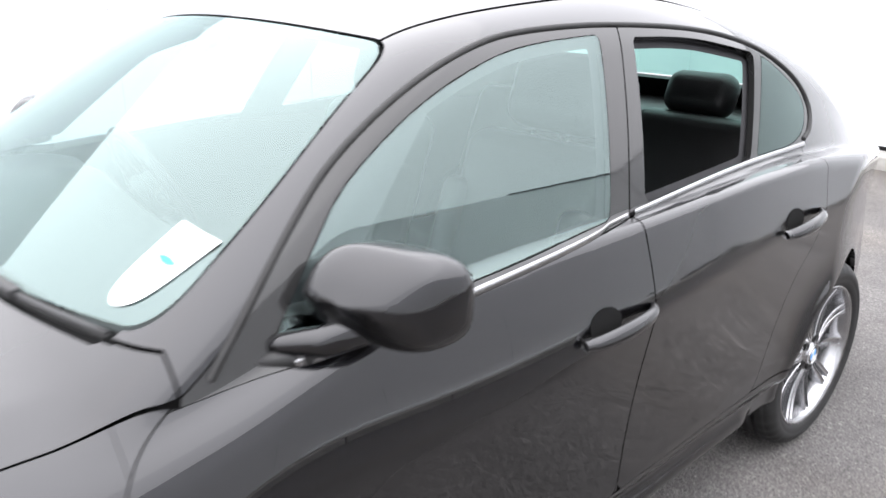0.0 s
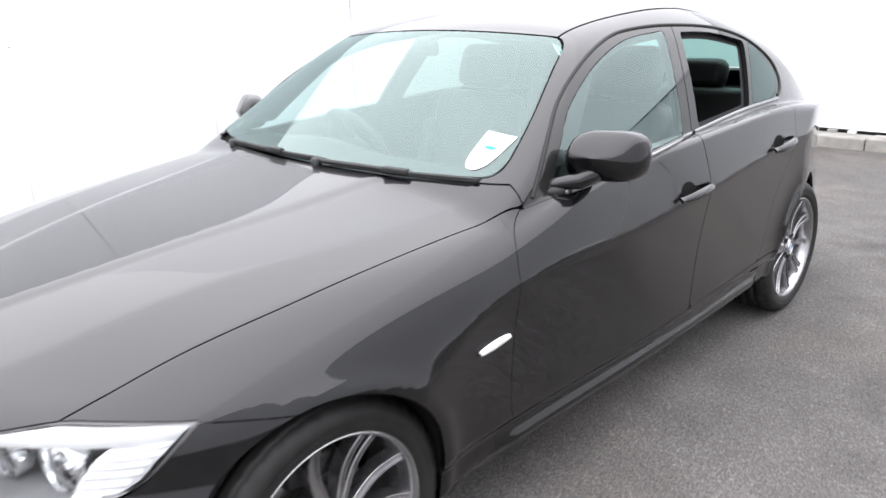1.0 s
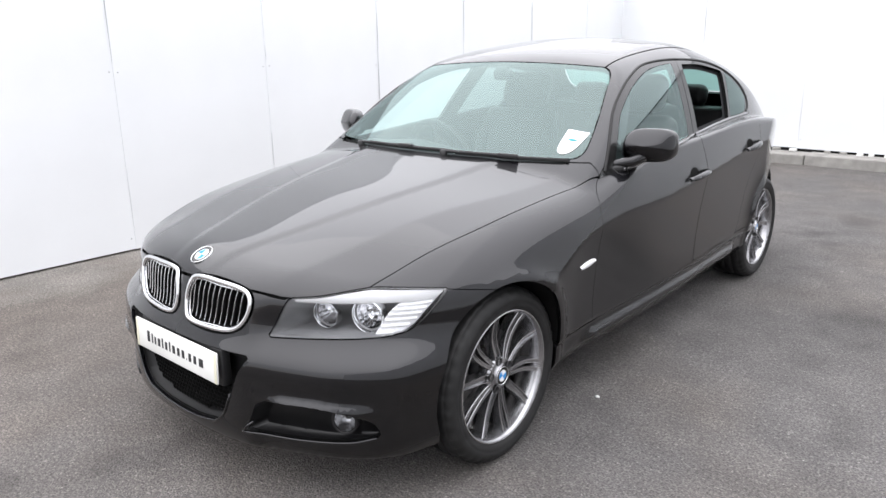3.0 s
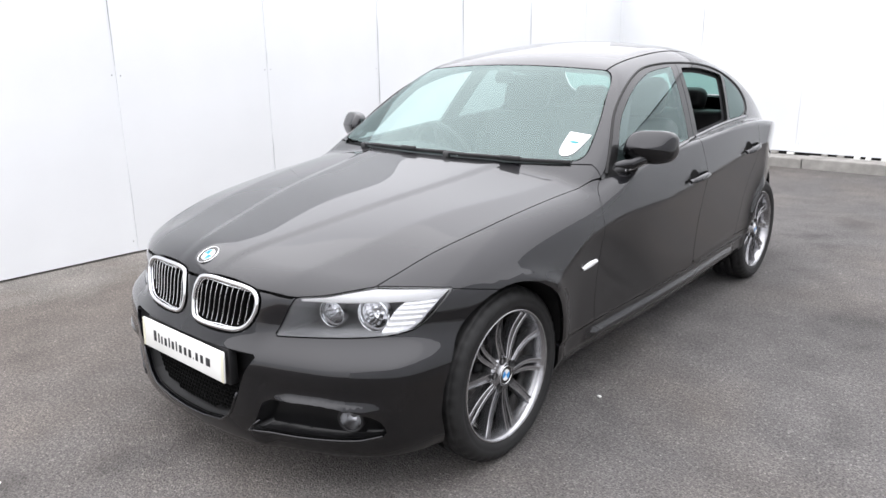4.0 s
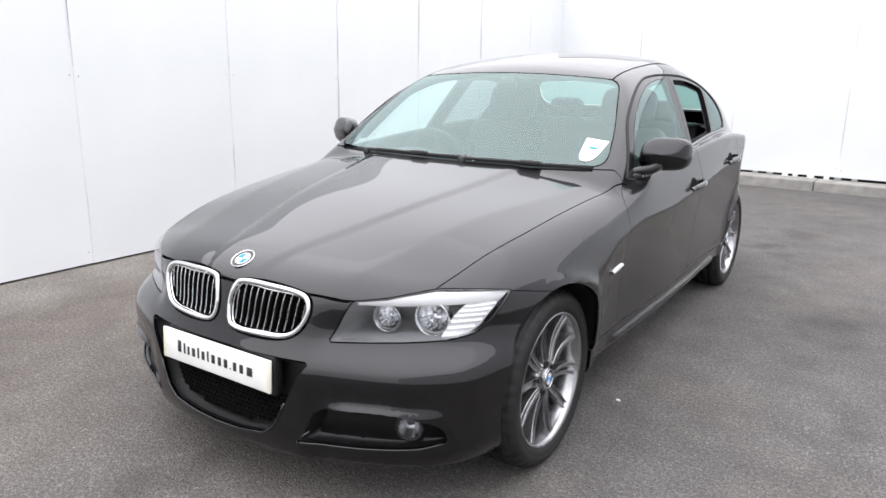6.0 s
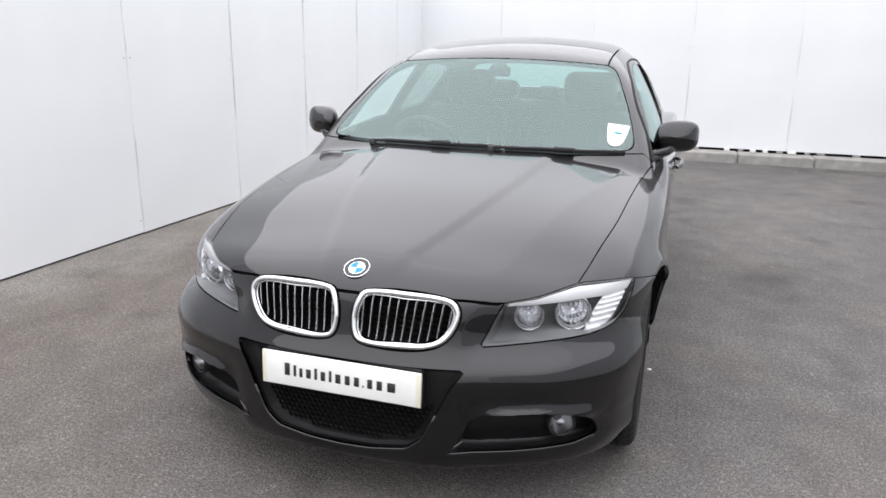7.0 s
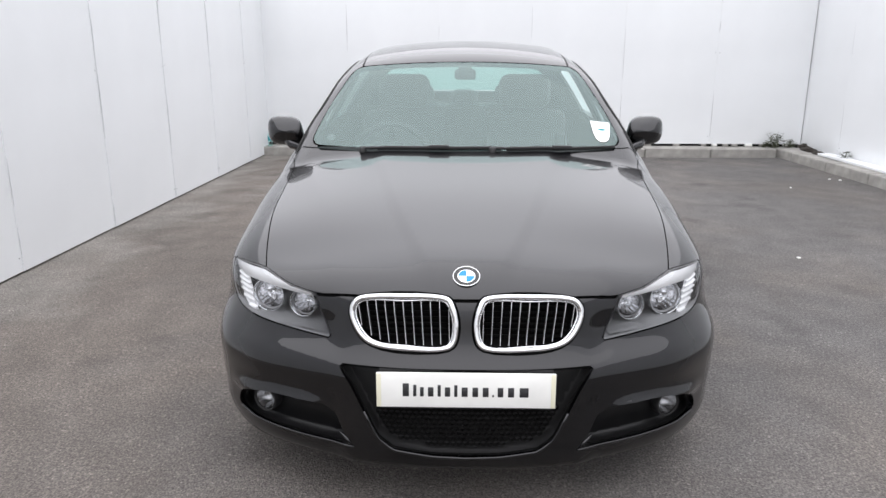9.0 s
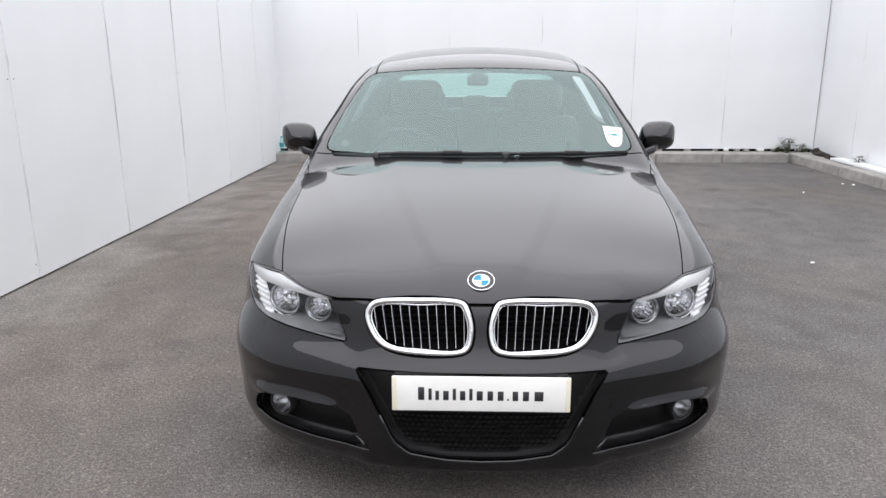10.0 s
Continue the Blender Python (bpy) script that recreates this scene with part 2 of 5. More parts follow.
front_z = curve((0.14, 0.045), (0.20, 0.012), (0.28, 0.0), (0.42, -0.002), (0.475, 0.0), (0.50, 0.009), (0.53, 0.028), (0.56, 0.045), (0.64, 0.066), (0.70, 0.088), (0.745, 0.13), (0.80, 0.22))
shelf_z = curve((0.49, 0.0), (0.52, 0.0), (0.575, 0.010), (0.60, 0.011), (0.65, 0.005), (0.70, 0.0), (0.75, 0.0))
rear_x = curve((0, 3.72), (0.35, 3.67), (0.55, 3.55), (0.68, 3.35), (0.78, 3.0))
rear_z = curve((0.15, 0.06), (0.3, 0.0), (0.55, 0.0), (0.62, 0.03), (0.9, 0.04), (1.05, 0.02), (1.12, 0.06))
cabin_w = curve((0.4, 0.765), (0.9, 0.805), (1.5, 0.822), (2.2, 0.812), (2.6, 0.785), (2.9, 0.725), (3.2, 0.63))
roof_c = curve((0.8, 1.18), (1.12, 1.350), (1.5, 1.437), (1.9, 1.466), (2.3, 1.410), (2.6, 1.338), (3.0, 1.210))
belt_z = curve((0.5, 0.895), (0.75, 0.922), (1.23, 0.966), (1.6, 0.997), (2.1, 1.03), (2.4, 1.036), (3.0, 1.05))


chamfer_x = curve((-0.6, 0.40), (-0.34, 0.47), (0.05, 0.56), (0.3, 0.635), (0.62, 0.69))


def soft_step(t):
    t = np.clip(t, 0, 1)
    return t * t * (3 - 2 * t)


def hood_top(x, y):
    d = x - chamfer_x(y)
    ridge = np.minimum(dome_x(y), 0.40)
    out = x - ridge + 0.02
    out = 0.5 * (out + np.sqrt(out * out + 0.0016))
    crown = hood_cr(y) * (x * x * 0.36 + 0.31 * out / (0.72 - ridge))
    return hood_c(y) - crown - 0.06 * (d + np.sqrt(d * d + 0.00012)) * soft_step((0.95 - y) / 0.25) + 0.0055 * soft_step((dome_x(y) - x) / 0.055 + 0.5) * soft_step((0.75 - y) / 0.2)


def side_at(y, z):
    d = z - crease_z(y)
    up = 0.5 * (d + np.sqrt(d * d + 0.008 ** 2))
    w = side_w(y) - lean_in(y) * up - 0.62 * up * up - 0.010 * np.sin(math.pi * np.clip((up - d) / 0.44, 0, 1))
    low = np.clip(0.36 - z, 0, 1)
    w = w - 0.012 * soft_step(low / 0.03) + 0.020 * np.exp(-((z - 0.285) / 0.028) ** 2) * soft_step((y - 0.50) / 0.12) * soft_step((2.28 - y) / 0.1) - 1.2 * np.clip(0.27 - z, 0, 1) ** 1.25
    # the doors tuck in towards the sill, and the arches flare
    w = w - 0.088 * (up - d) * soft_step((y - 0.05) / 0.4) * soft_step((3.3 - y) / 0.3)
    for ya, wide, broad in ((0.0, 0.008, 0.07), (AXLE_R, 0.018, 0.085)):
        r = np.hypot(y - ya, z - ARCH_Z)
        w = w + 0.008 * np.exp(-((r - ARCH_R) / 0.03) ** 2) + wide * np.exp(-((r - ARCH_R + 0.02) / broad) ** 2) * soft_step((z - ARCH_Z + 0.05) / 0.2) * soft_step((2.98 - y) / 0.25)
    return w


def car_form(p):
    """Signed field of the outer form, negative inside."""
    x, y, z = np.abs(p[:, 0]), p[:, 1], p[:, 2]
    low = smax(x - side_at(y, z), (z - hood_top(x, y)) * 0.96, edge_k(y))
    nose = front_x(x) + (front_z(z) + shelf_z(z) * soft_step((x - 0.34) / 0.08)) * (1 + 2.2 * x ** 4) - y
    nose = nose - 0.022 * np.exp(-((z - 0.372 + 0.10 * np.clip(x - 0.6, 0, 1)) / 0.022) ** 2) * soft_step((x - 0.38) / 0.14) * soft_step((0.78 - x) / 0.08)
    nose = nose * 0.8
    low = smax(low, nose, 0.035)
    low = smax(low, (y - rear_x(x) + rear_z(z)) * 0.8, 0.06)
    low = smax(low, 0.175 - z, 0.02)
    u = np.clip(z - 0.95, -0.2, 1)
    cab = x - (cabin_w(y) - 0.40 * u - 0.30 * u * u)
    cab = smax(cab, (z - roof_c(y) + 0.155 * x * x) * 0.97, 0.10)
    cab = smax(cab, (0.50 + (z - 0.96) * 1.58 + 0.26 * x * x - y) * 0.535, 0.035)
    cab = smax(cab, (y - 2.60 - (1.35 - z) * 1.45 + 0.2 * x * x) * 0.55, 0.04)
    return smin(low, np.maximum(cab, 0.84 + 0.12 * soft_step((y - 2.3) / 0.6) - z), 0.014)


def slope(p, e=0.0015):
    g = np.stack([car_form(p + e * np.eye(3)[i]) - car_form(p - e * np.eye(3)[i]) for i in range(3)], -1)
    return g / (2 * e)


def normals_at(p):
    g = slope(p)
    return g / (np.linalg.norm(g, axis=1, keepdims=True) + 1e-9)


def settle(p, rounds=4):
    for _ in range(rounds):
        g = slope(p)
        step = -(car_form(p) / ((g * g).sum(1) + 1e-6))[:, None] * g
        n = np.linalg.norm(step, axis=1, keepdims=True)
        p = p + step * np.minimum(1, 0.02 / (n + 1e-9))
    return p


def body_mesh(h=0.0165):
    """Surface nets over one half, mirrored."""
    xs = np.arange(-h / 2, 1.0, h)
    ys = np.arange(-0.85, 3.85, h)
    zs = np.arange(0.13, 1.49, h)
    gx, gy, gz = np.meshgrid(xs, ys, zs, indexing="ij")
    val = car_form(np.stack([gx.ravel(), gy.ravel(), gz.ravel()], -1)).reshape(gx.shape)
    sgn = val < 0
    nx, ny, nz = (n - 1 for n in val.shape)
    total, cnt = np.zeros((nx, ny, nz, 3)), np.zeros((nx, ny, nz))
    corners = list(np.ndindex(2, 2, 2))
    grid = np.stack([gx, gy, gz], -1)
    for a in corners:
        for ax in range(3):
            if a[ax]:
                continue
            b = tuple(a[i] + (i == ax) for i in range(3))
            sa, sb = (tuple(slice(c[i], c[i] + (nx, ny, nz)[i]) for i in range(3)) for c in (a, b))
            cross = sgn[sa] != sgn[sb]
            t = np.where(cross, val[sa] / (val[sa] - val[sb] + 1e-12), 0)
            total += np.where(cross[..., None], grid[sa] + t[..., None] * (grid[sb] - grid[sa]), 0)
            cnt += cross
    live = cnt > 0
    idx = np.full((nx, ny, nz), -1)
    idx[live] = np.arange(live.sum())
    verts = total[live] / cnt[live][:, None]
    mid = np.nonzero(live)[0] == 0
    verts[mid, 0] = 0
    faces = []
    for ax in range(3):
        o = [i for i in range(3) if i != ax]
        lo = [slice(None)] * 3
        hi = [slice(None)] * 3
        lo[ax], hi[ax] = slice(0, -1), slice(1, None)
        flip = sgn[tuple(lo)] & ~sgn[tuple(hi)]
        cross = sgn[tuple(lo)] != sgn[tuple(hi)]
        for i, j, k in np.argwhere(cross):
            c = [i, j, k]
            if c[o[0]] < 1 or c[o[1]] < 1 or c[o[0]] >= (nx, ny, nz)[o[0]] or c[o[1]] >= (nx, ny, nz)[o[1]] or c[ax] >= (nx, ny, nz)[ax]:
                continue
            q = []
            for d0, d1 in ((-1, -1), (0, -1), (0, 0), (-1, 0)):
                e = list(c)
                e[o[0]] += d0
                e[o[1]] += d1
                q.append(idx[tuple(e)])
            if min(q) < 0:
                continue
            if bool(flip[i, j, k]) == (ax == 1):
                q = q[::-1]
            faces.append(q)
    faces = np.array(faces)
    verts = settle(verts)
    verts[mid, 0] = 0
    n = len(verts)
    other = np.where(mid, np.arange(n), np.arange(n) + n)
    return np.concatenate([verts, verts * (-1, 1, 1)]), [list(f) for f in np.concatenate([faces, other[faces][:, ::-1]])]


def clip(mesh, f):
    """What of a mesh lies where f (a value a vertex) is below zero, cut along f = 0."""
    verts, faces = mesh
    inside = f < 0
    out, extra, made = [], [], {}
    n = len(verts)
    for q in faces:
        s = [inside[i] for i in q]
        if all(s):
            out.append(q)
        elif any(s):
            r = []
            for a, b in zip(q, q[1:] + q[:1]):
                if inside[a]:
                    r.append(a)
                if inside[a] != inside[b]:
                    key = (a, b) if a < b else (b, a)
                    if key not in made:
                        t = min(max(f[key[0]] / (f[key[0]] - f[key[1]]), 0.02), 0.98)
                        made[key] = n + len(extra)
                        extra.append(verts[key[0]] + t * (verts[key[1]] - verts[key[0]]))
                    r.append(made[key])
            if len(r) > 2:
                out.append(r)
    allv = np.concatenate([verts, np.array(extra)]) if extra else verts
    used = np.unique(np.array([i for q in out for i in q], int))
    back = np.full(len(allv), -1)
    back[used] = np.arange(len(used))
    return allv[used], [[int(back[i]) for i in q] for q in out]


def split(mesh, fn, gap=0.0015):
    f = fn(mesh[0])
    return clip(mesh, f + gap), clip(mesh, gap - f)


def rim_edges(faces):
    seen = {}
    for q in faces:
        for a, b in zip(q, q[1:] + q[:1]):
            seen[(a, b)] = 1
    return [(a, b) for a, b in seen if (b, a) not in seen]


def panel(name, mesh, mat, parent, label="", depth=0.014, out=0.0, way=None):
    """A body panel with turned-in edges; out: how far it stands proud; way: the direction in which the edge turns in."""
    v, f = mesh
    if not f:
        return None
    f = [list(q) for q in f]
    n = normals_at(v)
    v = v + n * out
    nv, nn = [v], [n]
    if depth:
        edges = rim_edges(f)
        ids = sorted({i for e in edges for i in e})
        pos = {i: k for k, i in enumerate(ids)}
        side = np.zeros((len(ids), 3))
        for a, b in edges:
            s = np.cross(v[b] - v[a], n[a])
            side[pos[a]] += s
            side[pos[b]] += s
        side /= np.linalg.norm(side, axis=1, keepdims=True) + 1e-9
        base = len(v)
        inn = np.tile(np.array(way, float), (len(ids), 1)) if way is not None else -n[ids]
        nv += [v[ids], v[ids] + inn * depth]
        nn += [side, side]
        k = len(ids)
        f += [[base + pos[b], base + pos[a], base + k + pos[a], base + k + pos[b]] for a, b in edges]
    return part(name, (np.concatenate(nv), f), mat, parent, label, normals=np.concatenate(nn))


def on_side(y, z, sign=1, out=0.0):
    """The place and normal of the car's side at a length and height."""
    lo, hi = 0.3, 1.05
    for _ in range(17):
        m = (lo + hi) / 2
        lo, hi = (m, hi) if car_form(np.array([[m, y, z]]))[0] < 0 else (lo, m)
    p = np.array([[lo, y, z]])
    n = normals_at(p)[0]
    q = p[0] + out * n
    return Vector((sign * q[0], q[1], q[2])), Vector((sign * n[0], n[1], n[2]))


def on_front(x, z, out=0.0):
    lo, hi = -1.0, 0.45
    for _ in range(17):
        m = (lo + hi) / 2
        lo, hi = (lo, m) if car_form(np.array([[x, m, z]]))[0] < 0 else (m, hi)
    p = np.array([[x, hi, z]])
    n = normals_at(p)[0]
    return Vector(p[0] + out * n), Vector(n)


def on_top(x, y, out=0.0, top=1.6):
    lo, hi = 0.3, top
    for _ in range(17):
        m = (lo + hi) / 2
        lo, hi = (m, hi) if car_form(np.array([[x, y, m]]))[0] < 0 else (lo, m)
    p = np.array([[x, y, lo]])
    n = normals_at(p)[0]
    return Vector(p[0] + out * n), Vector(n)


# cutting lines, as fields over the surface (x is the distance from the middle)
hood_x = curve((-0.8, 0.58), (-0.44, 0.647), (-0.375, 0.662), (-0.264, 0.683), (-0.145, 0.703), (-0.014, 0.72), (0.134, 0.732), (0.296, 0.745), (0.474, 0.761), (0.589, 0.779), (0.68, 0.803))
hood_z = curve((0.44, 0.60), (0.452, 0.684), (0.465, 0.692), (0.544, 0.700), (0.60, 0.713), (0.652, 0.723), (0.706, 0.719), (0.76, 0.712), (0.9, 0.72))
hood_y = curve((0, -0.680), (0.2, -0.670), (0.35, -0.640), (0.46, -0.603), (0.55, -0.548), (0.65, -0.455), (0.8, -0.25))
screen_x = curve((0.9, 0.765), (0.98, 0.726), (1.1, 0.681), (1.2, 0.633), (1.33, 0.562), (1.4, 0.52))
FRONT_WINDOW = [(0.82, 0.947), (0.80, 0.944), (0.81, 0.957), (0.93, 1.095), (1.0, 1.152), (1.166, 1.240), (1.363, 1.303), (1.50, 1.322), (1.655, 1.331), (1.676, 1.331), (1.668, 1.312), (1.538, 1.01), (1.528, 0.999), (1.50, 0.997), (1.2, 0.975)]
REAR_WINDOW = [(1.783, 1.308), (1.79, 1.324), (1.81, 1.324), (1.95, 1.322), (2.08, 1.312), (2.28, 1.280), (2.303, 1.274), (2.295, 1.262), (2.125, 1.050), (2.115, 1.040), (2.10, 1.038), (1.67, 1.013), (1.653, 1.012), (1.66, 1.025)]
QUARTER = [(2.335, 1.258), (2.345, 1.268), (2.36, 1.262), (2.43, 1.220), (2.49, 1.175), (2.515, 1.125), (2.42, 1.046), (2.17, 1.042), (2.153, 1.041), (2.16, 1.052)]
FRONT_DOOR = [(0.63, 0.895), (0.585, 0.85), (0.565, 0.76), (0.575, 0.42), (0.585, 0.352), (0.61, 0.344), (1.55, 0.366), (1.577, 0.368), (1.580, 0.382), (1.592, 0.80), (1.585, 0.97), (1.592, 1.0), (1.745, 1.33), (1.755, 1.352), (1.73, 1.352), (1.50, 1.345), (1.35, 1.327), (1.15, 1.263), (0.98, 1.172), (0.86, 1.075), (0.745, 0.962)]
REAR_DOOR = [(1.584, 0.382), (1.582, 0.368), (1.60, 0.368), (2.18, 0.382), (2.208, 0.383), (2.216, 0.412), (2.30, 0.70), (2.372, 0.80), (2.36, 0.90), (2.385, 1.02), (2.45, 1.04), (2.548, 1.12), (2.52, 1.19), (2.44, 1.245), (2.32, 1.297), (2.08, 1.338), (1.78, 1.352), (1.757, 1.352), (1.748, 1.33), (1.594, 1.0), (1.587, 0.97), (1.594, 0.80)]
LAMP = [(0.455, 0.682), (0.460, 0.690), (0.475, 0.692), (0.544, 0.700), (0.60, 0.713), (0.652, 0.723), (0.706, 0.720), (0.755, 0.7145), (0.79, 0.707), (0.803, 0.704), (0.8035, 0.693), (0.801, 0.665), (0.786, 0.626), (0.765, 0.597), (0.734, 0.584), (0.69, 0.579), (0.611, 0.576), (0.51, 0.571), (0.425, 0.566), (0.402, 0.566), (0.412, 0.585)]
KIDNEY = [(0.034, 0.690), (0.054, 0.707), (0.178, 0.713), (0.305, 0.701), (0.340, 0.684), (0.348, 0.645), (0.320, 0.585), (0.275, 0.557), (0.18, 0.547), (0.050, 0.552), (0.024, 0.575), (0.018, 0.635)]
INTAKE = [(-0.1, 0.506), (0.372, 0.506), (0.335, 0.45), (0.262, 0.29), (0.215, 0.253), (0.10, 0.236), (-0.1, 0.232)]
FOG = [(0.40, 0.368), (0.52, 0.378), (0.62, 0.376), (0.70, 0.356), (0.735, 0.32), (0.742, 0.272), (0.68, 0.258), (0.526, 0.249), (0.345, 0.247), (0.372, 0.29)]


def smooth_loop(pts, rounds=2):
    for _ in range(rounds):
        nxt = []
        for a, b in zip(pts, pts[1:] + pts[:1]):
            nxt += [(0.75 * a[0] + 0.25 * b[0], 0.75 * a[1] + 0.25 * b[1]), (0.25 * a[0] + 0.75 * b[0], 0.25 * a[1] + 0.75 * b[1])]
        pts = nxt
    return pts


FRONT_WINDOW, REAR_WINDOW, QUARTER = (smooth_loop(w, 2) for w in (FRONT_WINDOW, REAR_WINDOW, QUARTER))
FRONT_DOOR, REAR_DOOR, LAMP, KIDNEY, FOG = smooth_loop(FRONT_DOOR, 2), smooth_loop(REAR_DOOR, 2), smooth_loop(LAMP, 1), smooth_loop(KIDNEY, 1), smooth_loop(FOG, 1)


def cut_arch(p):
    f = [np.hypot(p[:, 1] - ya, p[:, 2] - ARCH_Z) - ARCH_R for ya in (-0.028, AXLE_R)]
    return np.maximum(np.minimum(*f), 0.45 - np.abs(p[:, 0]))


def cut_screen(p):
    x, y, z = np.abs(p[:, 0]), p[:, 1], p[:, 2]
    f = smax(x - screen_x(z), z - 1.350 + 0.085 * x * x, 0.05)
    return np.maximum(smax(f, 0.974 + 0.02 * x * x - z, 0.05), y - 1.35)


def cut_rear_screen(p):
    x, y, z = np.abs(p[:, 0]), p[:, 1], p[:, 2]
    f = smax(x - (0.64 - 0.45 * (z - 1.12)), z - 1.325 + 0.05 * x * x, 0.08)
    return np.maximum(smax(f, 1.125 - z, 0.08), 2.4 - y)


def cut_side(pts, r=0.0):
    return lambda p: np.maximum(poly(p[:, 1], p[:, 2], pts, r), 0.45 - np.abs(p[:, 0]))


def cut_front(pts, r=0.0, back=-0.1):
    return lambda p: np.maximum(poly(np.abs(p[:, 0]), p[:, 2], pts, r), p[:, 1] - back)


def cut_hood(p):
    x, y, z = np.abs(p[:, 0]), p[:, 1], p[:, 2]
    f = np.maximum(x - hood_x(y), np.where(x < 0.456, (hood_y(x) - y) * 0.8, hood_z(x) - 0.004 - z))
    rear = np.minimum(y - 0.512 - 0.25 * x * x, np.maximum(np.maximum(y - 0.680, 0.665 - x), z - 0.972))
    return np.maximum(np.maximum(f, rear), 0.6 - z)


def cut_cowl(p):
    x, y, z = np.abs(p[:, 0]), p[:, 1], p[:, 2]
    return np.maximum(np.maximum(x - 0.68, y - 0.72), np.maximum(0.505 + 0.25 * x * x - y, z - 0.985))


def cut_bumper(p):
    x, y, z = np.abs(p[:, 0]), p[:, 1], p[:, 2]
    return np.maximum(y, np.minimum(x - 0.60, z - 0.7035 + 0.20 * np.maximum(y + 0.266, 0)))


def cut_roof(p):
    x, y, z = np.abs(p[:, 0]), p[:, 1], p[:, 2]
    return np.maximum(x - 0.535 + 0.02 * (y - 1.7) ** 2, np.maximum(1.25 - z, np.maximum(y - 2.75, 1.0 - y)))


def cut_boot(p):
    x, y, z = np.abs(p[:, 0]), p[:, 1], p[:, 2]
    return np.maximum(np.maximum(x - 0.66, 3.08 - y), 0.62 - z)


def cut_rear_bumper(p):
    return np.maximum(p[:, 2] - 0.60, AXLE_R - p[:, 1])


def cut_skirt(p):
    return np.maximum(np.maximum(p[:, 2] - 0.3455 - 0.0245 * (p[:, 1] - 0.6), 0.1 - p[:, 1]), p[:, 1] - 2.6)


def cut_above_belt(p):
    return belt_z(p[:, 1]) - p[:, 2]


def largest(mesh):
    """The largest connected piece of a mesh."""
    v, f = mesh
    root = list(range(len(v)))

    def find(i):
        while root[i] != i:
            root[i] = root[root[i]]
            i = root[i]
        return i

    for q in f:
        for i in q[1:]:
            root[find(i)] = find(q[0])
    count = {}
    for q in f:
        count[find(q[0])] = count.get(find(q[0]), 0) + 1
    best = max(count, key=count.get)
    kept = [q for q in f if find(q[0]) == best]
    used = sorted({i for q in kept for i in q})
    back = {i: k for k, i in enumerate(used)}
    return v[used], [[back[i] for i in q] for q in kept]


def halves(mesh):
    return [(s, clip(mesh, -s * mesh[0][:, 0])) for s in (1, -1)]


car = tagged(empty("car"), "black metallic four-door saloon car with one rear window wound down", "car")
whole = body_mesh()
_, rest = split(whole, cut_arch, 0)
screen, rest = split(rest, cut_screen, 0.002)
back_screen, rest = split(rest, cut_rear_screen, 0.002)
kidneys, rest = split(rest, cut_front(KIDNEY, 0.004), 0.0005)
lamps, rest = split(rest, cut_front(LAMP, 0.0), 0.0022)
intake, rest = split(rest, cut_front(INTAKE, 0.004), 0)
fogs, rest = split(rest, cut_front(FOG, 0.004), 0)
hood, rest = split(rest, cut_hood, 0.002)
cowl, rest = split(rest, cut_cowl, 0.001)
cowl = largest(cowl)
bumper, rest = split(rest, cut_bumper, 0.0013)
doors_f, rest = split(rest, cut_side(FRONT_DOOR), 0.001)
doors_r, rest = split(rest, cut_side(REAR_DOOR), 0.001)
skirts, rest = split(rest, cut_skirt, 0.0024)
roof, rest = split(rest, cut_roof, 0.004)
boot, rest = split(rest, cut_boot)
rear_bumper, rest = split(rest, cut_rear_bumper)
panel("bonnet", hood, PAINT, car)
panel("windscreen", screen, GLASS, car, "green-tinted windscreen glass", depth=0).visible_shadow = False
panel("rear_windscreen", back_screen, REAR_GLASS, car, depth=0).visible_shadow = False
panel("front_bumper", bumper, PAINT, car)
panel("cowl", cowl, PLASTIC, car, "black plastic cowl below the windscreen")
panel("roof", roof, PAINT, car)
panel("boot_lid", boot, PAINT, car)
panel("rear_bumper", rear_bumper, PAINT, car)


# inner shell: the same form, a finger inside, without the openings
def open_windows(p):
    f = np.minimum(cut_screen(p), cut_rear_screen(p))
    for w in (FRONT_WINDOW, REAR_WINDOW):
        f = np.minimum(f, cut_side(w, 0.004)(p))
    return f


shell = clip(whole, -cut_arch(whole[0]))
shell = clip(shell, -open_windows(shell[0]))
for cut in (LAMP, KIDNEY, INTAKE, FOG):
    shell = clip(shell, -cut_front(cut, 0.0)(shell[0]))
part("inner_shell", (shell[0] - 0.018 * normals_at(shell[0]), shell[1]), SHELL, car, "dark inner body shell")


# cabin lining: a hand inside the form above the belt, its openings a little smaller than the panes
lining = clip(whole, 1.0 - whole[0][:, 2])
hole = np.minimum(cut_screen(lining[0]), cut_rear_screen(lining[0]))
for w in (FRONT_WINDOW, REAR_WINDOW):
    hole = np.minimum(hole, np.maximum(cut_side(w, -0.012)(lining[0]), 0.885 + 1.1 * (lining[0][:, 2] - 0.957) - lining[0][:, 1]))
lining = clip(lining, -hole)
lining = clip(lining, np.maximum(lining[0][:, 1] - 2.72, 0.72 - lining[0][:, 1]))
part("cabin_lining", (lining[0] - 0.025 * normals_at(lining[0]), lining[1]), LINING, car, "dark grey cloth roof lining")


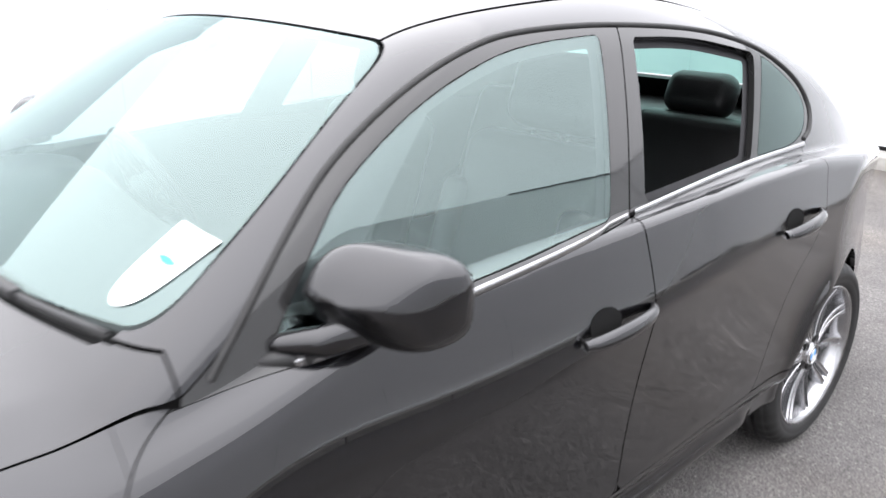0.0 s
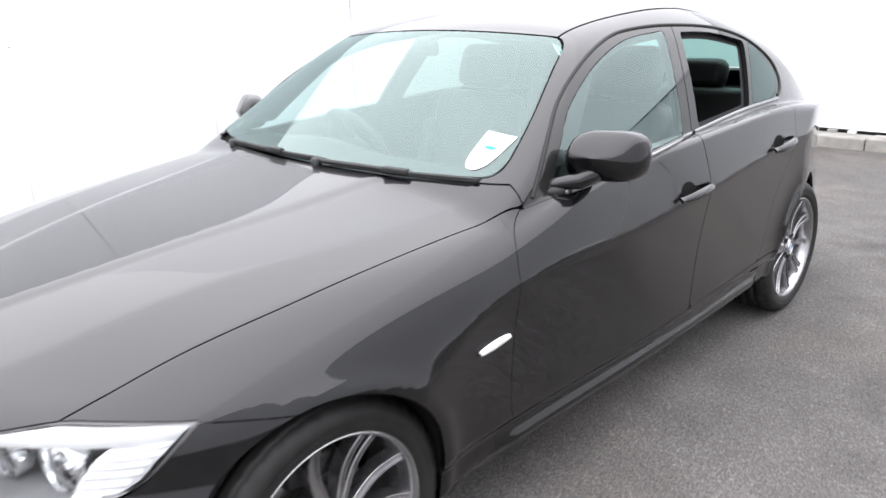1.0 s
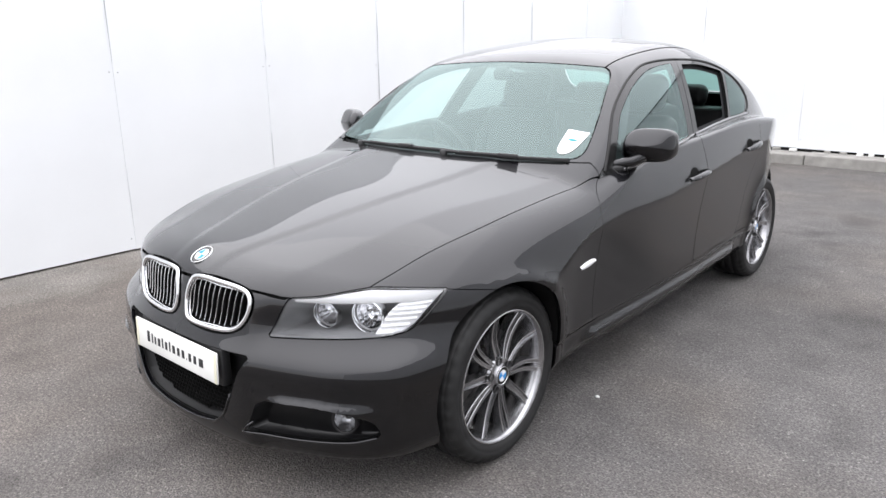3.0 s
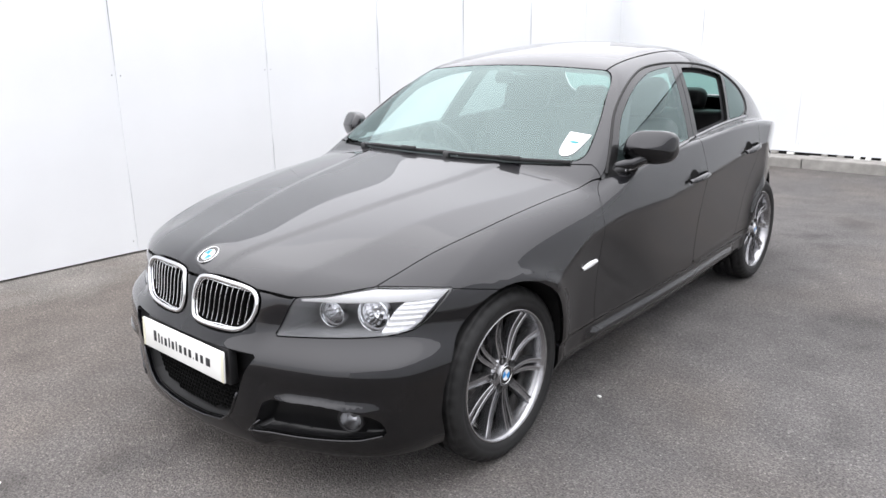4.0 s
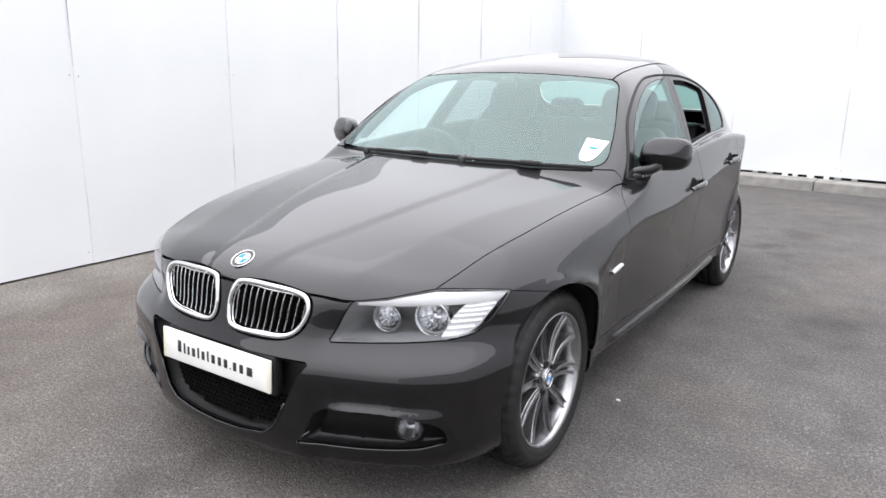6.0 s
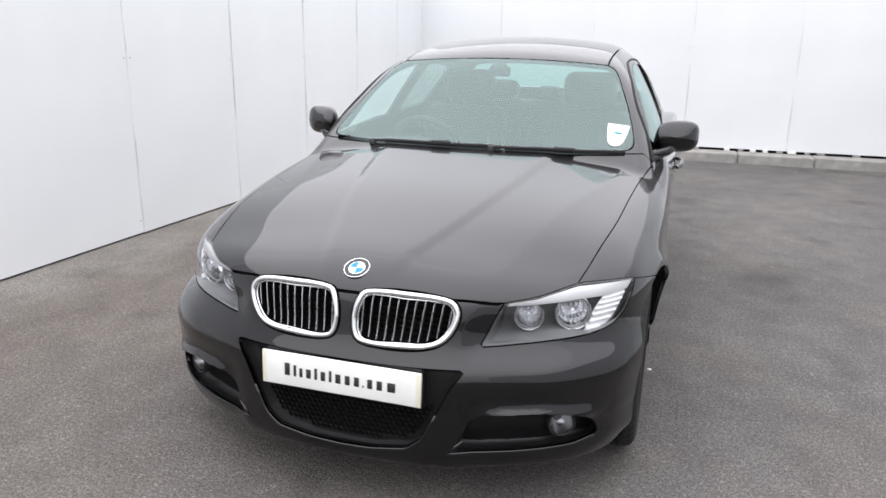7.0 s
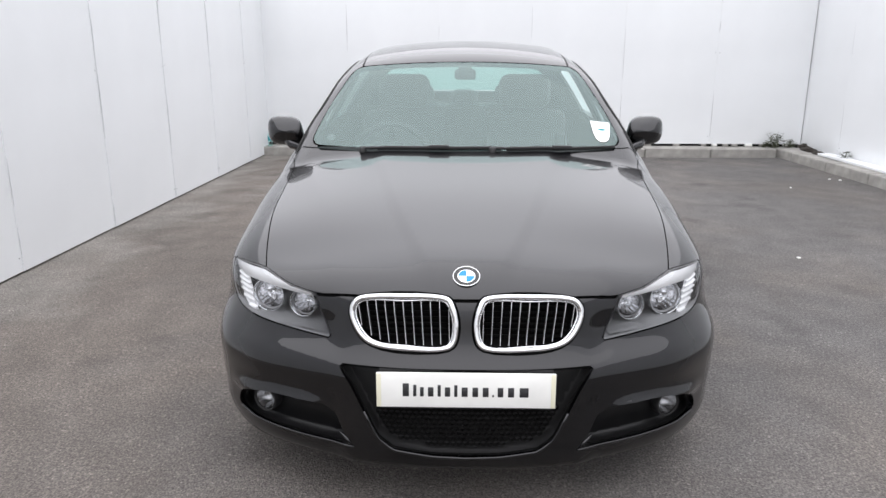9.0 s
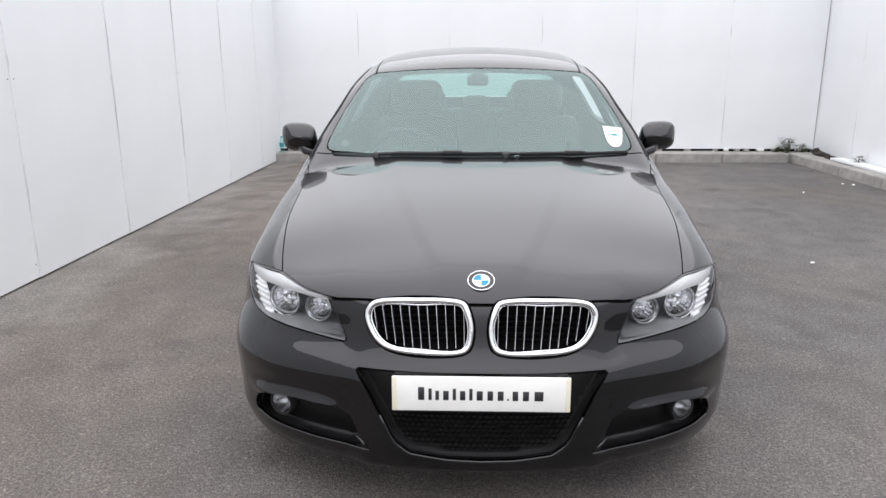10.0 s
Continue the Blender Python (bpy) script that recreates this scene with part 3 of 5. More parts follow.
for s, m in halves(doors_f):
    window, m = split(m, cut_side(FRONT_WINDOW), 0.001)
    frame_m, m = split(m, cut_above_belt, 0.0005)
    door = panel("front_door", m, PAINT, car)
    panel("window_frame", frame_m, TRIM, door, "gloss black window frame")
    panel("window_pane", window, DOOR_GLASS, door, "closed green-tinted window", depth=0).visible_shadow = False
for s, m in halves(doors_r):
    window, m = split(m, cut_side(REAR_WINDOW), 0.001)
    quarter, m = split(m, cut_side(QUARTER), 0.001)
    frame_m, m = split(m, cut_above_belt, 0.0005)
    door = panel("rear_door", m, PAINT, car)
    panel("window_frame", frame_m, TRIM, door, "gloss black window frame", depth=0.016)
    panel("quarter_pane", quarter, QUARTER_GLASS, door, depth=0).visible_shadow = False
    if s < 0:
        panel("window_pane", window, QUARTER_GLASS, door, "closed green-tinted window", depth=0).visible_shadow = False
for s, m in halves(skirts):
    panel("side_skirt", m, PAINT, car)
for s, m in halves(rest):
    fender, m = split(m, lambda p: np.maximum(p[:, 1] - 0.60, p[:, 2] - 0.93), 0.0005)
    panel("front_wing", fender, PAINT, car)
    panel("rear_quarter", m, PAINT, car)


# belt strips along the foot of the side windows
for s in (1, -1):
    for name, y0, y1 in (("front", 0.83, 1.575), ("rear", 1.60, 2.42)):
        pts, nrm = zip(*[on_side(y, float(belt_z(y)) + 0.001, s, 0.002) for y in np.linspace(y0, y1, 24)])
        v, f = [], []
        for p, n in zip(pts, nrm):
            for dz, o in ((-0.011, 0.0), (-0.009, 0.005), (-0.002, 0.008), (0.007, 0.004), (0.009, -0.004)):
                v.append(p + n * o + Vector((0, 0, dz)))
        for i in range(23):
            for k in range(4):
                q = (i * 5 + k, i * 5 + k + 1, i * 5 + k + 6, i * 5 + k + 5)
                f.append(q if s < 0 else q[::-1])
        part("belt_strip", (v, f), SATIN, car, "satin dark strip below the side windows")


# rubber seals round the door tops
for s in (1, -1):
    rim = [(0.72, 0.935), (0.745, 0.962), (0.86, 1.075), (0.98, 1.172), (1.15, 1.263), (1.35, 1.327), (1.50, 1.345), (1.73, 1.353), (2.08, 1.339), (2.32, 1.298), (2.44, 1.246), (2.525, 1.185), (2.548, 1.12), (2.50, 1.068), (2.44, 1.05)]
    for _ in range(3):
        rim = [rim[0]] + [((1 - w) * a[0] + w * b[0], (1 - w) * a[1] + w * b[1]) for a, b in zip(rim, rim[1:]) for w in (0.25, 0.75)] + [rim[-1]]
    pts = [on_side(float(y), float(z), s, 0.0)[0] for y, z in rim]
    part("door_seal", tube(pts, 0.0065, 6), RUBBER, car, "black rubber seal round the door tops")


# ---- wheels ----
def wheel():
    """A wheel about the origin, its outer face to +x."""
    w = empty("wheel", car)
    R, W = 0.318, 0.118
    prof = [(-0.095, 0.238), (-0.115, 0.262), (-0.113, 0.290), (-0.098, 0.308), (-0.075, 0.3165)]
    for c in (-0.045, 0.0, 0.045):
        prof += [(c - 0.022, 0.3178), (c - 0.004, 0.3182), (c - 0.004, 0.311), (c + 0.004, 0.311), (c + 0.004, 0.3182), (c + 0.018, 0.3178)]
    prof += [(0.075, 0.3165), (0.084, 0.3145), (0.0845, 0.3115), (0.090, 0.3120), (0.102, 0.302), (0.109, 0.290), (0.1135, 0.272), (0.1125, 0.271), (0.113, 0.262), (0.109, 0.250), (0.100, 0.240), (0.090, 0.236)]
    tv, tf = lathe(prof, 168)
    for i, (a, b, c) in enumerate(tv):
        r = math.hypot(b, c)
        if abs(a) > 0.060 and 0.299 < r < 0.3175 and (i // len(prof)) % 4 == 0:
            k = (r - 0.0045) / r
            tv[i] = (a, b * k, c * k)
    part("tyre", (tv, tf), RUBBER, w, "black low-profile tyre")
    rim = [(-0.10, 0.236), (-0.07, 0.215), (0.02, 0.214), (0.060, 0.219), (0.076, 0.2235), (0.084, 0.2265), (0.094, 0.2285), (0.101, 0.2345), (0.1035, 0.238), (0.101, 0.241), (0.094, 0.239)]
    part("rim", lathe(rim, 72), ALLOY, w, "grey alloy rim")
    groove = lathe([(0.1036, 0.2362), (0.1048, 0.2378), (0.1036, 0.2396)], 72)
    part("rim_edge", groove, ALLOY_CUT, w)

    def spoke(a0, a1, w0, w1, bend, mesh, dip=0.006):
        """One curved spoke from hub to rim, angles in degrees; a raised rib with sloped flanks."""
        v, f = mesh
        base, n = len(v), 15
        for i in range(n):
            t = i / (n - 1)
            r = 0.058 + t * (0.226 - 0.058)
            a = radians(a0 + (a1 - a0) * t ** 0.8 + bend * math.sin(math.pi * t))
            hw = w0 + (w1 - w0) * t
            x = 0.079 + 0.016 * t - 0.014 * math.sin(math.pi * t * 0.9)
            ca, sa = math.cos(a), math.sin(a)
            for o, dx in ((-hw - 0.003, -0.036), (-hw, -0.0015), (-hw + 0.0008, 0.0), (-hw + 0.0026, 0.0), (-hw + 0.0036, -dip), (hw - 0.0036, -dip), (hw - 0.0026, 0.0), (hw - 0.0008, 0.0), (hw, -0.0015), (hw + 0.003, -0.036)):
                v.append((x + dx, r * ca - o * sa, r * sa + o * ca))
        for i in range(n - 1):
            for k in range(9):
                f.append((base + i * 10 + k, base + i * 10 + k + 1, base + i * 10 + k + 11, base + i * 10 + k + 10))
        return mesh

    def ribbed(name, mesh):
        p = part(name, mesh, [ALLOY, ALLOY_CUT], w, smooth=False)
        p.data.polygons.foreach_set("material_index", [1 if k % 9 in (2, 6) else 0 for k in range(len(mesh[1]))])

    for k in range(5):
        a = 72 * k - 10
        twin = ([], [])
        spoke(a - 6.5, a - 4.1, 0.0072, 0.0082, 2.5, twin, 0.004)
        spoke(a + 6.5, a + 4.1, 0.0072, 0.0082, 2.5, twin, 0.004)
        ribbed("twin_spoke", twin)
        single = ([], [])
        spoke(a + 36, a + 36, 0.0150, 0.0125, 3.0, single, 0.008)
        ribbed("spoke", single)
    hub = lathe([(0.03, 0.070), (0.066, 0.068), (0.075, 0.063), (0.078, 0.056), (0.077, 0.042), (0.081, 0.037), (0.086, 0.034)], 40)
    part("hub", hub, ALLOY, w)
    badge(w, Matrix.Translation((0.0865, 0, 0)) @ Matrix.Rotation(radians(90), 4, "Y") @ Matrix.Rotation(radians(115), 4, "Z"), 0.034)
    for k in range(5):
        a = radians(72 * k + 26)
        bolt = lathe([(0.083, 0.0145), (0.083, 0.0125), (0.068, 0.012), (0.068, 0.0085), (0.076, 0.0075), (0.076, 0.0)], 12)
        part("wheel_bolt", moved(bolt, Matrix.Translation((0, 0.054 * math.cos(a), 0.054 * math.sin(a)))), PLASTIC, w)
    disc = lathe([(-0.005, 0.075), (-0.005, 0.152), (-0.027, 0.152), (-0.027, 0.075)], 48, closed=True)
    part("brake_disc", disc, STEEL, w)
    part("brake_hat", lathe([(-0.006, 0.076), (0.028, 0.073), (0.03, 0.0)], 32), PLASTIC, w)
    cal = bmesh.new()
    box(cal, (-0.06, -0.07, 0.105), (0.028, 0.07, 0.168), 0.012)
    part("brake_caliper", cal, PLASTIC, w)
    return w


def badge(parent, m, r):
    """A round badge of coloured quarters in a chrome ring, facing +z of m."""
    ring = lathe([(0.0, r), (0.003, r), (0.0042, r * 0.97), (0.003, r * 0.93), (0.0022, r * 0.93)], 40, "z")
    b = part("badge", moved(ring, m), CHROME, parent, "round blue and white badge")
    sub = b if parent is car else parent
    part("badge_ring", moved(lathe([(0.0022, r * 0.93), (0.0026, r * 0.80), (0.0026, r * 0.62)], 40, "z"), m), TRIM, sub)
    part("badge_inner_ring", moved(lathe([(0.0026, r * 0.64), (0.0034, r * 0.61), (0.0028, r * 0.58)], 40, "z"), m), CHROME, sub)
    for k in range(4):
        v = [(0, 0, 0.003)] + [(r * 0.59 * math.cos(radians(90 * k + a)), r * 0.59 * math.sin(radians(90 * k + a)), 0.003) for a in range(0, 91, 10)]
        f = [(0, i, i + 1) for i in range(1, 10)]
        part("badge_quarter", moved((v, f), m), BLUE if k % 2 else WHITE_ENAMEL, sub)


front_wheel = wheel()
front_wheel.matrix_basis = Matrix.Translation((0.740, 0.0, HUB_Z))
copy_thing(front_wheel, pose(-0.740, 0, HUB_Z, 0, 0, 180))
copy_thing(front_wheel, pose(0.715, AXLE_R - 0.03, HUB_Z, 40, 0, 0))
copy_thing(front_wheel, pose(-0.722, AXLE_R, HUB_Z, 0, 0, 180))
for s in (1, -1):
    for ya in (-0.028, AXLE_R):
        v, f = [], []
        for i in range(25):
            a = radians(-32 + 244 * i / 24)
            lip = on_side(ya + ARCH_R * math.cos(a), max(ARCH_Z + ARCH_R * math.sin(a), 0.2))[0].x - 0.012
            for x, r in ((0.48, 0.02), (0.48, ARCH_R + 0.006), (lip, ARCH_R + 0.006)):
                v.append((s * x, ya + r * math.cos(a), ARCH_Z + r * math.sin(a)))
        for i in range(24):
            for k in range(2):
                f.append((i * 3 + k, i * 3 + k + 1, i * 3 + k + 4, i * 3 + k + 3))
        part("arch_liner", (v, f), SHELL, car, "black wheel arch liner")


# ---- car details ----
def loop_tube(pts, r, n=10, flat=1.0):
    """A closed tube of points, flattened along y."""
    v, f, k = [], [], len(pts)
    pts = [Vector(p) for p in pts]
    for i, p in enumerate(pts):
        d = (pts[(i + 1) % k] - pts[i - 1]).normalized()
        s = d.cross(Vector((0, 1, 0))).normalized()
        u = s.cross(d)
        rr = r[i] if hasattr(r, "__len__") else r
        for j in range(n):
            a = 2 * math.pi * j / n
            v.append(p + rr * math.cos(a) * s + rr * flat * math.sin(a) * u)
    for i in range(k):
        for j in range(n):
            f.append((i * n + j, i * n + (j + 1) % n, (i + 1) % k * n + (j + 1) % n, (i + 1) % k * n + j))
    return v, f


def recess(name, mesh, depth, mat, parent, label="", way=(0, 1, 0)):
    """The bottom and walls of a hollow behind an opening."""
    v, f = mesh
    w = np.array(way, float) * depth
    edges, n = rim_edges(f), len(v)
    faces = [list(q) for q in f]
    faces = [[i + n for i in q] for q in faces] + [[a, b, b + n, a + n] for a, b in edges]
    return part(name, (np.concatenate([v, v + w]), faces), mat, parent, label)


# kidney grilles
for s, m in halves(kidneys):
    path = smooth_loop([(x, z) for x, z in KIDNEY], 1)
    cx, cz = 0.18, 0.63
    ring, rad = [], []
    for x, z in path:
        d = math.hypot(x - cx, z - cz)
        q = on_front(x - 0.009 * (x - cx) / d, z - 0.009 * (z - cz) / d, 0.004)[0]
        ring.append((s * q.x, q.y, q.z))
        rad.append(0.0088 if z > 0.66 else 0.0076)
    g = part("kidney_grille", loop_tube(ring, rad, 10, 0.8), CHROME, car, "chrome-framed kidney grille")
    inner = []
    for x, z in path:
        d = math.hypot(x - cx, z - cz)
        q = on_front(x - 0.0175 * (x - cx) / d, z - 0.0175 * (z - cz) / d, -0.004)[0]
        inner.append((s * q.x, q.y, q.z))
    part("inner_frame", loop_tube(inner, 0.003, 6), CHROME, g)
    recess("grille_box", m, 0.075, SHELL, g)
    for i in range(11):
        x = 0.050 + 0.0262 * i
        zs = [z for z in np.linspace(0.54, 0.72, 60) if poly(np.array([x]), np.array([z]), path)[0] < -0.020]
        if len(zs) < 5:
            continue
        v, f = [], []
        for z in np.linspace(zs[0] - 0.004, zs[-1] + 0.004, 9):
            q = on_front(x, z, -0.010)[0]
            lean = 0.012 * (z - 0.63) / 0.08 * (x / 0.3)
            for dx, dy in ((-0.0011, 0.0), (0.0, -0.0012), (0.0011, 0.0), (0.0011, 0.022), (-0.0011, 0.022)):
                v.append((s * (x + lean + dx), q.y + dy, z))
        for r in range(8):
            for k in range(5):
                a, b = r * 5 + k, r * 5 + (k + 1) % 5
                f.append((a, b, b + 5, a + 5) if s > 0 else (b, a, a + 5, b + 5))
        slat = part("slat", (v, f), [SLAT, SHELL], g)
        slat.data.polygons.foreach_set("material_index", [0 if k % 5 < 2 else 1 for k in range(len(f))])
    for i in range(6):
        z = 0.572 + 0.017 * i
        y = on_front(0.18, z)[0].y + 0.055
        part("radiator_fin", block((min(s * 0.05, s * 0.30), y, z), (max(s * 0.05, s * 0.30), y + 0.01, z + 0.006)), SHELL, g)

badge_p, badge_n = on_top(0.0, -0.617, 0.0, 0.9)
badge(car, Matrix.Translation(badge_p) @ badge_n.to_track_quat("Z", "Y").to_matrix().to_4x4() @ Matrix.Rotation(radians(180), 4, "Z"), 0.041)

# headlamps
for s, m in halves(lamps):
    lamp = recess("headlamp", m, 0.21, LAMP_GREY, car, "clear headlamp with twin round reflectors")
    panel("lens", m, LENS, lamp, "clear plastic lens", depth=0).visible_shadow = False
    for x, y, z, r in ((0.515, -0.503, 0.626, 0.045), (0.639, -0.443, 0.632, 0.055)):
        at = Matrix.Translation((s * x, y, z)) @ Matrix.Rotation(radians(s * 14), 4, "Z")
        ring = lathe([(0.02, r), (-0.012, r), (-0.014, r * 0.985), (-0.012, r * 0.96), (0.002, r * 0.94)], 40, "y")
        part("lamp_ring", moved(ring, at), CHROME, lamp)
        liner = lathe([(0.000, r * 0.94), (0.004, r * 0.86)], 40, "y")
        part("lamp_liner", moved(liner, at), LAMP_GREY, lamp)
        bowl = lathe([(0.004, r * 0.86), (0.018, r * 0.80), (0.038, r * 0.60), (0.050, r * 0.34), (0.054, r * 0.16), (0.054, 0.0)], 22, "y")
        part("reflector", moved(bowl, at), BOWL, lamp, smooth=False)
        bulb = lathe([(0.052, r * 0.15), (0.024, r * 0.15), (0.018, r * 0.10), (0.017, 0.0)], 16, "y")
        part("bulb_cap", moved(bulb, at), CHROME, lamp)
    # sloping floor and bridge between the reflectors
    bridge_v, bridge_f = [], []
    xs = np.linspace(0.43, 0.70, 10)
    for x in xs:
        qa = on_front(x, 0.584, -0.010)[0]
        bridge_v += [(s * x, qa.y, 0.576), (s * x, qa.y + 0.05, 0.573), (s * x, qa.y + 0.13, 0.572), (s * x, qa.y + 0.185, 0.62), (s * x, qa.y + 0.19, 0.70)]
    for i in range(9):
        for k in range(4):
            q = (5 * i + k, 5 * i + k + 1, 5 * i + k + 6, 5 * i + k + 5)
            bridge_f.append(q[::-1] if s > 0 else q)
    part("lamp_bezel", (bridge_v, bridge_f), LAMP_GREY, lamp, "grey satin inner bezel")
    brow_v, brow_f = [], []
    top = [(0.472, 0.688), (0.544, 0.696), (0.60, 0.709), (0.652, 0.718), (0.706, 0.715), (0.755, 0.7105), (0.799, 0.703)]
    bot = [(0.474, 0.680), (0.544, 0.683), (0.60, 0.688), (0.652, 0.690), (0.71, 0.686), (0.752, 0.683), (0.797, 0.684)]
    for (xa, za), (xb, zb) in zip(top, bot):
        qa, qb = on_front(xa, za, -0.004)[0], on_front(xb, zb, -0.016)[0]
        qc = on_front(xb, zb, -0.05)[0]
        brow_v += [(s * qa.x, qa.y, qa.z), (s * qb.x, qb.y, qb.z), (s * qc.x, qc.y, qc.z + 0.004)]
    for i in range(6):
        for k in range(2):
            q = (3 * i + k, 3 * i + k + 1, 3 * i + k + 4, 3 * i + k + 3)
            brow_f.append(q if s > 0 else q[::-1])
    part("brow", (brow_v, brow_f), WHITE_ENAMEL, lamp, "pale silver brow trim")
    edge_in = curve((0.58, 0.690), (0.69, 0.738))
    edge_out = curve((0.58, 0.722), (0.597, 0.757), (0.626, 0.781), (0.668, 0.796), (0.70, 0.799))
    bv, bf = [], []
    for z in np.linspace(0.584, 0.688, 9):
        for x in np.linspace(float(edge_in(z)), float(edge_out(z)), 6):
            q = on_front(x, z, -0.024)[0]
            bv.append((s * q.x, q.y, q.z))
    for k in range(8):
        for j in range(5):
            q = (k * 6 + j, k * 6 + j + 1, k * 6 + j + 7, k * 6 + j + 6)
            bf.append(q if s > 0 else q[::-1])
    part("indicator_panel", (bv, bf), INDICATOR, lamp, "bright indicator reflector")
    for i in range(6):
        z = 0.586 + 0.0168 * i
        v, f = [], []
        for x in np.linspace(float(edge_in(z)) + 0.004, float(edge_out(z)) - 0.003, 6):
            for o, dz in ((-0.024, 0.0), (-0.019, 0.001), (-0.0165, 0.005), (-0.019, 0.009), (-0.024, 0.010)):
                q = on_front(x, z + dz, o)[0]
                v.append((s * q.x, q.y, q.z))
        for r in range(5):
            for k in range(4):
                a, b = r * 5 + k, r * 5 + k + 1
                f.append((a, b, b + 5, a + 5) if s < 0 else (b, a, a + 5, b + 5))
        part("light_bar", (v, f), WHITE_ENAMEL, lamp, "white indicator bar")

# lower intake, number plate
duct = recess("lower_intake", intake, 0.085, PLASTIC, car, "black lower air intake")
hexes = ([], [])
for r in range(8):
    for c in range(-14, 15):
        x, z = c * 0.0185 + (r % 2) * 0.00925, 0.256 + r * 0.016
        if poly(np.array([abs(x)]), np.array([z]), INTAKE)[0] > -0.018 or z > 0.375:
            continue
        y = on_front(x, z)[0].y + 0.045
        base = len(hexes[0])
        for k in range(6):
            a = radians(60 * k + 30)
            for q, dy in ((0.0108, 0.0), (0.0088, 0.0), (0.0088, 0.012)):
                hexes[0].append((x + q * math.cos(a), y + dy, z + q * math.sin(a)))
        for k in range(6):
            a, b = base + 3 * k, base + 3 * ((k + 1) % 6)
            hexes[1].extend([(a, b, b + 1, a + 1), (a + 1, b + 1, b + 2, a + 2)])
tagged(part("honeycomb_mesh", hexes, SHELL, duct, "black plastic honeycomb mesh", smooth=False), kind="stuff")
lip = [on_front(x, float(np.interp(abs(x), [0, 0.10, 0.215, 0.262, 0.335], [0.229, 0.233, 0.250, 0.287, 0.447])), 0.0)[0] for x in np.linspace(-0.30, 0.30, 41)]
part("intake_lip", tube(lip, 0.0045, 8), PAINT, duct)

plate_at = pose(0, -0.754, 0.4475, -3, 0, 0)
plate = part("number_plate", block((-0.26, -0.004, -0.0535), (0.26, 0.004, 0.0535), 0.003), WHITE_PLASTIC, car, "white plate with black print")
plate.matrix_basis = plate_at
for s in (1, -1):
    part("end_strip", block((min(s * 0.246, s * 0.259), -0.0055, -0.052), (max(s * 0.246, s * 0.259), 0.0, 0.052), 0.001), CREAM, plate)
bm = bmesh.new()
x = -0.1875
for wide, hgt in ((0.027, 0.040), (0.014, 0.036), (0.016, 0.029), (0.024, 0.029), (0.014, 0.036), (0.023, 0.029), (0.014, 0.036), (0.026, 0.029), (0.024, 0.029), (0.025, 0.029), (0.007, 0.007), (0.024, 0.029), (0.026, 0.029), (0.038, 0.029)):
    inset = 0.16 * wide
    box(bm, (x + inset, -0.0052, -0.019), (x + wide - inset, -0.003, -0.019 + hgt), 0.0012, segs=1)
    x += wide + 0.0056
tagged(part("print", bm, INK, plate, "row of plain black bars"), kind="stuff")
bm = bmesh.new()
box(bm, (-0.255, -0.735, 0.375), (0.255, -0.70, 0.505), 0.006)
part("plate_holder", bm, PLASTIC, car, "black plastic plate holder")

# fog lamps
for s, m in halves(fogs):
    hol = recess("fog_recess", m, 0.075, RECESS, car, "black fog lamp recess")
    q = on_front(0.642, 0.318)[0]
    at = Matrix.Translation((s * 0.642, q.y + 0.035, 0.318)) @ Matrix.Rotation(radians(s * 24), 4, "Z")
    part("fog_lamp", moved(lathe([(0.03, 0.043), (-0.004, 0.043), (-0.007, 0.040), (-0.004, 0.036)], 32, "y"), at), PLASTIC, hol)
    part("fog_reflector", moved(lathe([(0.0, 0.036), (0.020, 0.028), (0.034, 0.014), (0.038, 0.0)], 32, "y"), at), SATIN, hol)
    part("fog_lens", moved(lathe([(-0.002, 0.037), (-0.009, 0.024), (-0.012, 0.0)], 32, "y"), at), LENS, hol).visible_shadow = False
    low = [on_front(x, float(np.interp(x, [0.335, 0.52, 0.68, 0.735], [0.246, 0.248, 0.257, 0.272])), 0.0)[0] for x in np.linspace(0.335, 0.735, 24)]
    part("recess_lip", tube([(s * p.x, p.y, p.z) for p in low], 0.0045, 8), PAINT, hol)
    fin = [on_front(0.338, 0.249)[0], on_front(0.355, 0.268)[0], on_front(0.378, 0.290)[0]]
    part("recess_fin", tube([(s * p.x, p.y, p.z) for p in fin], [0.003, 0.006, 0.003], 8), PAINT, hol)

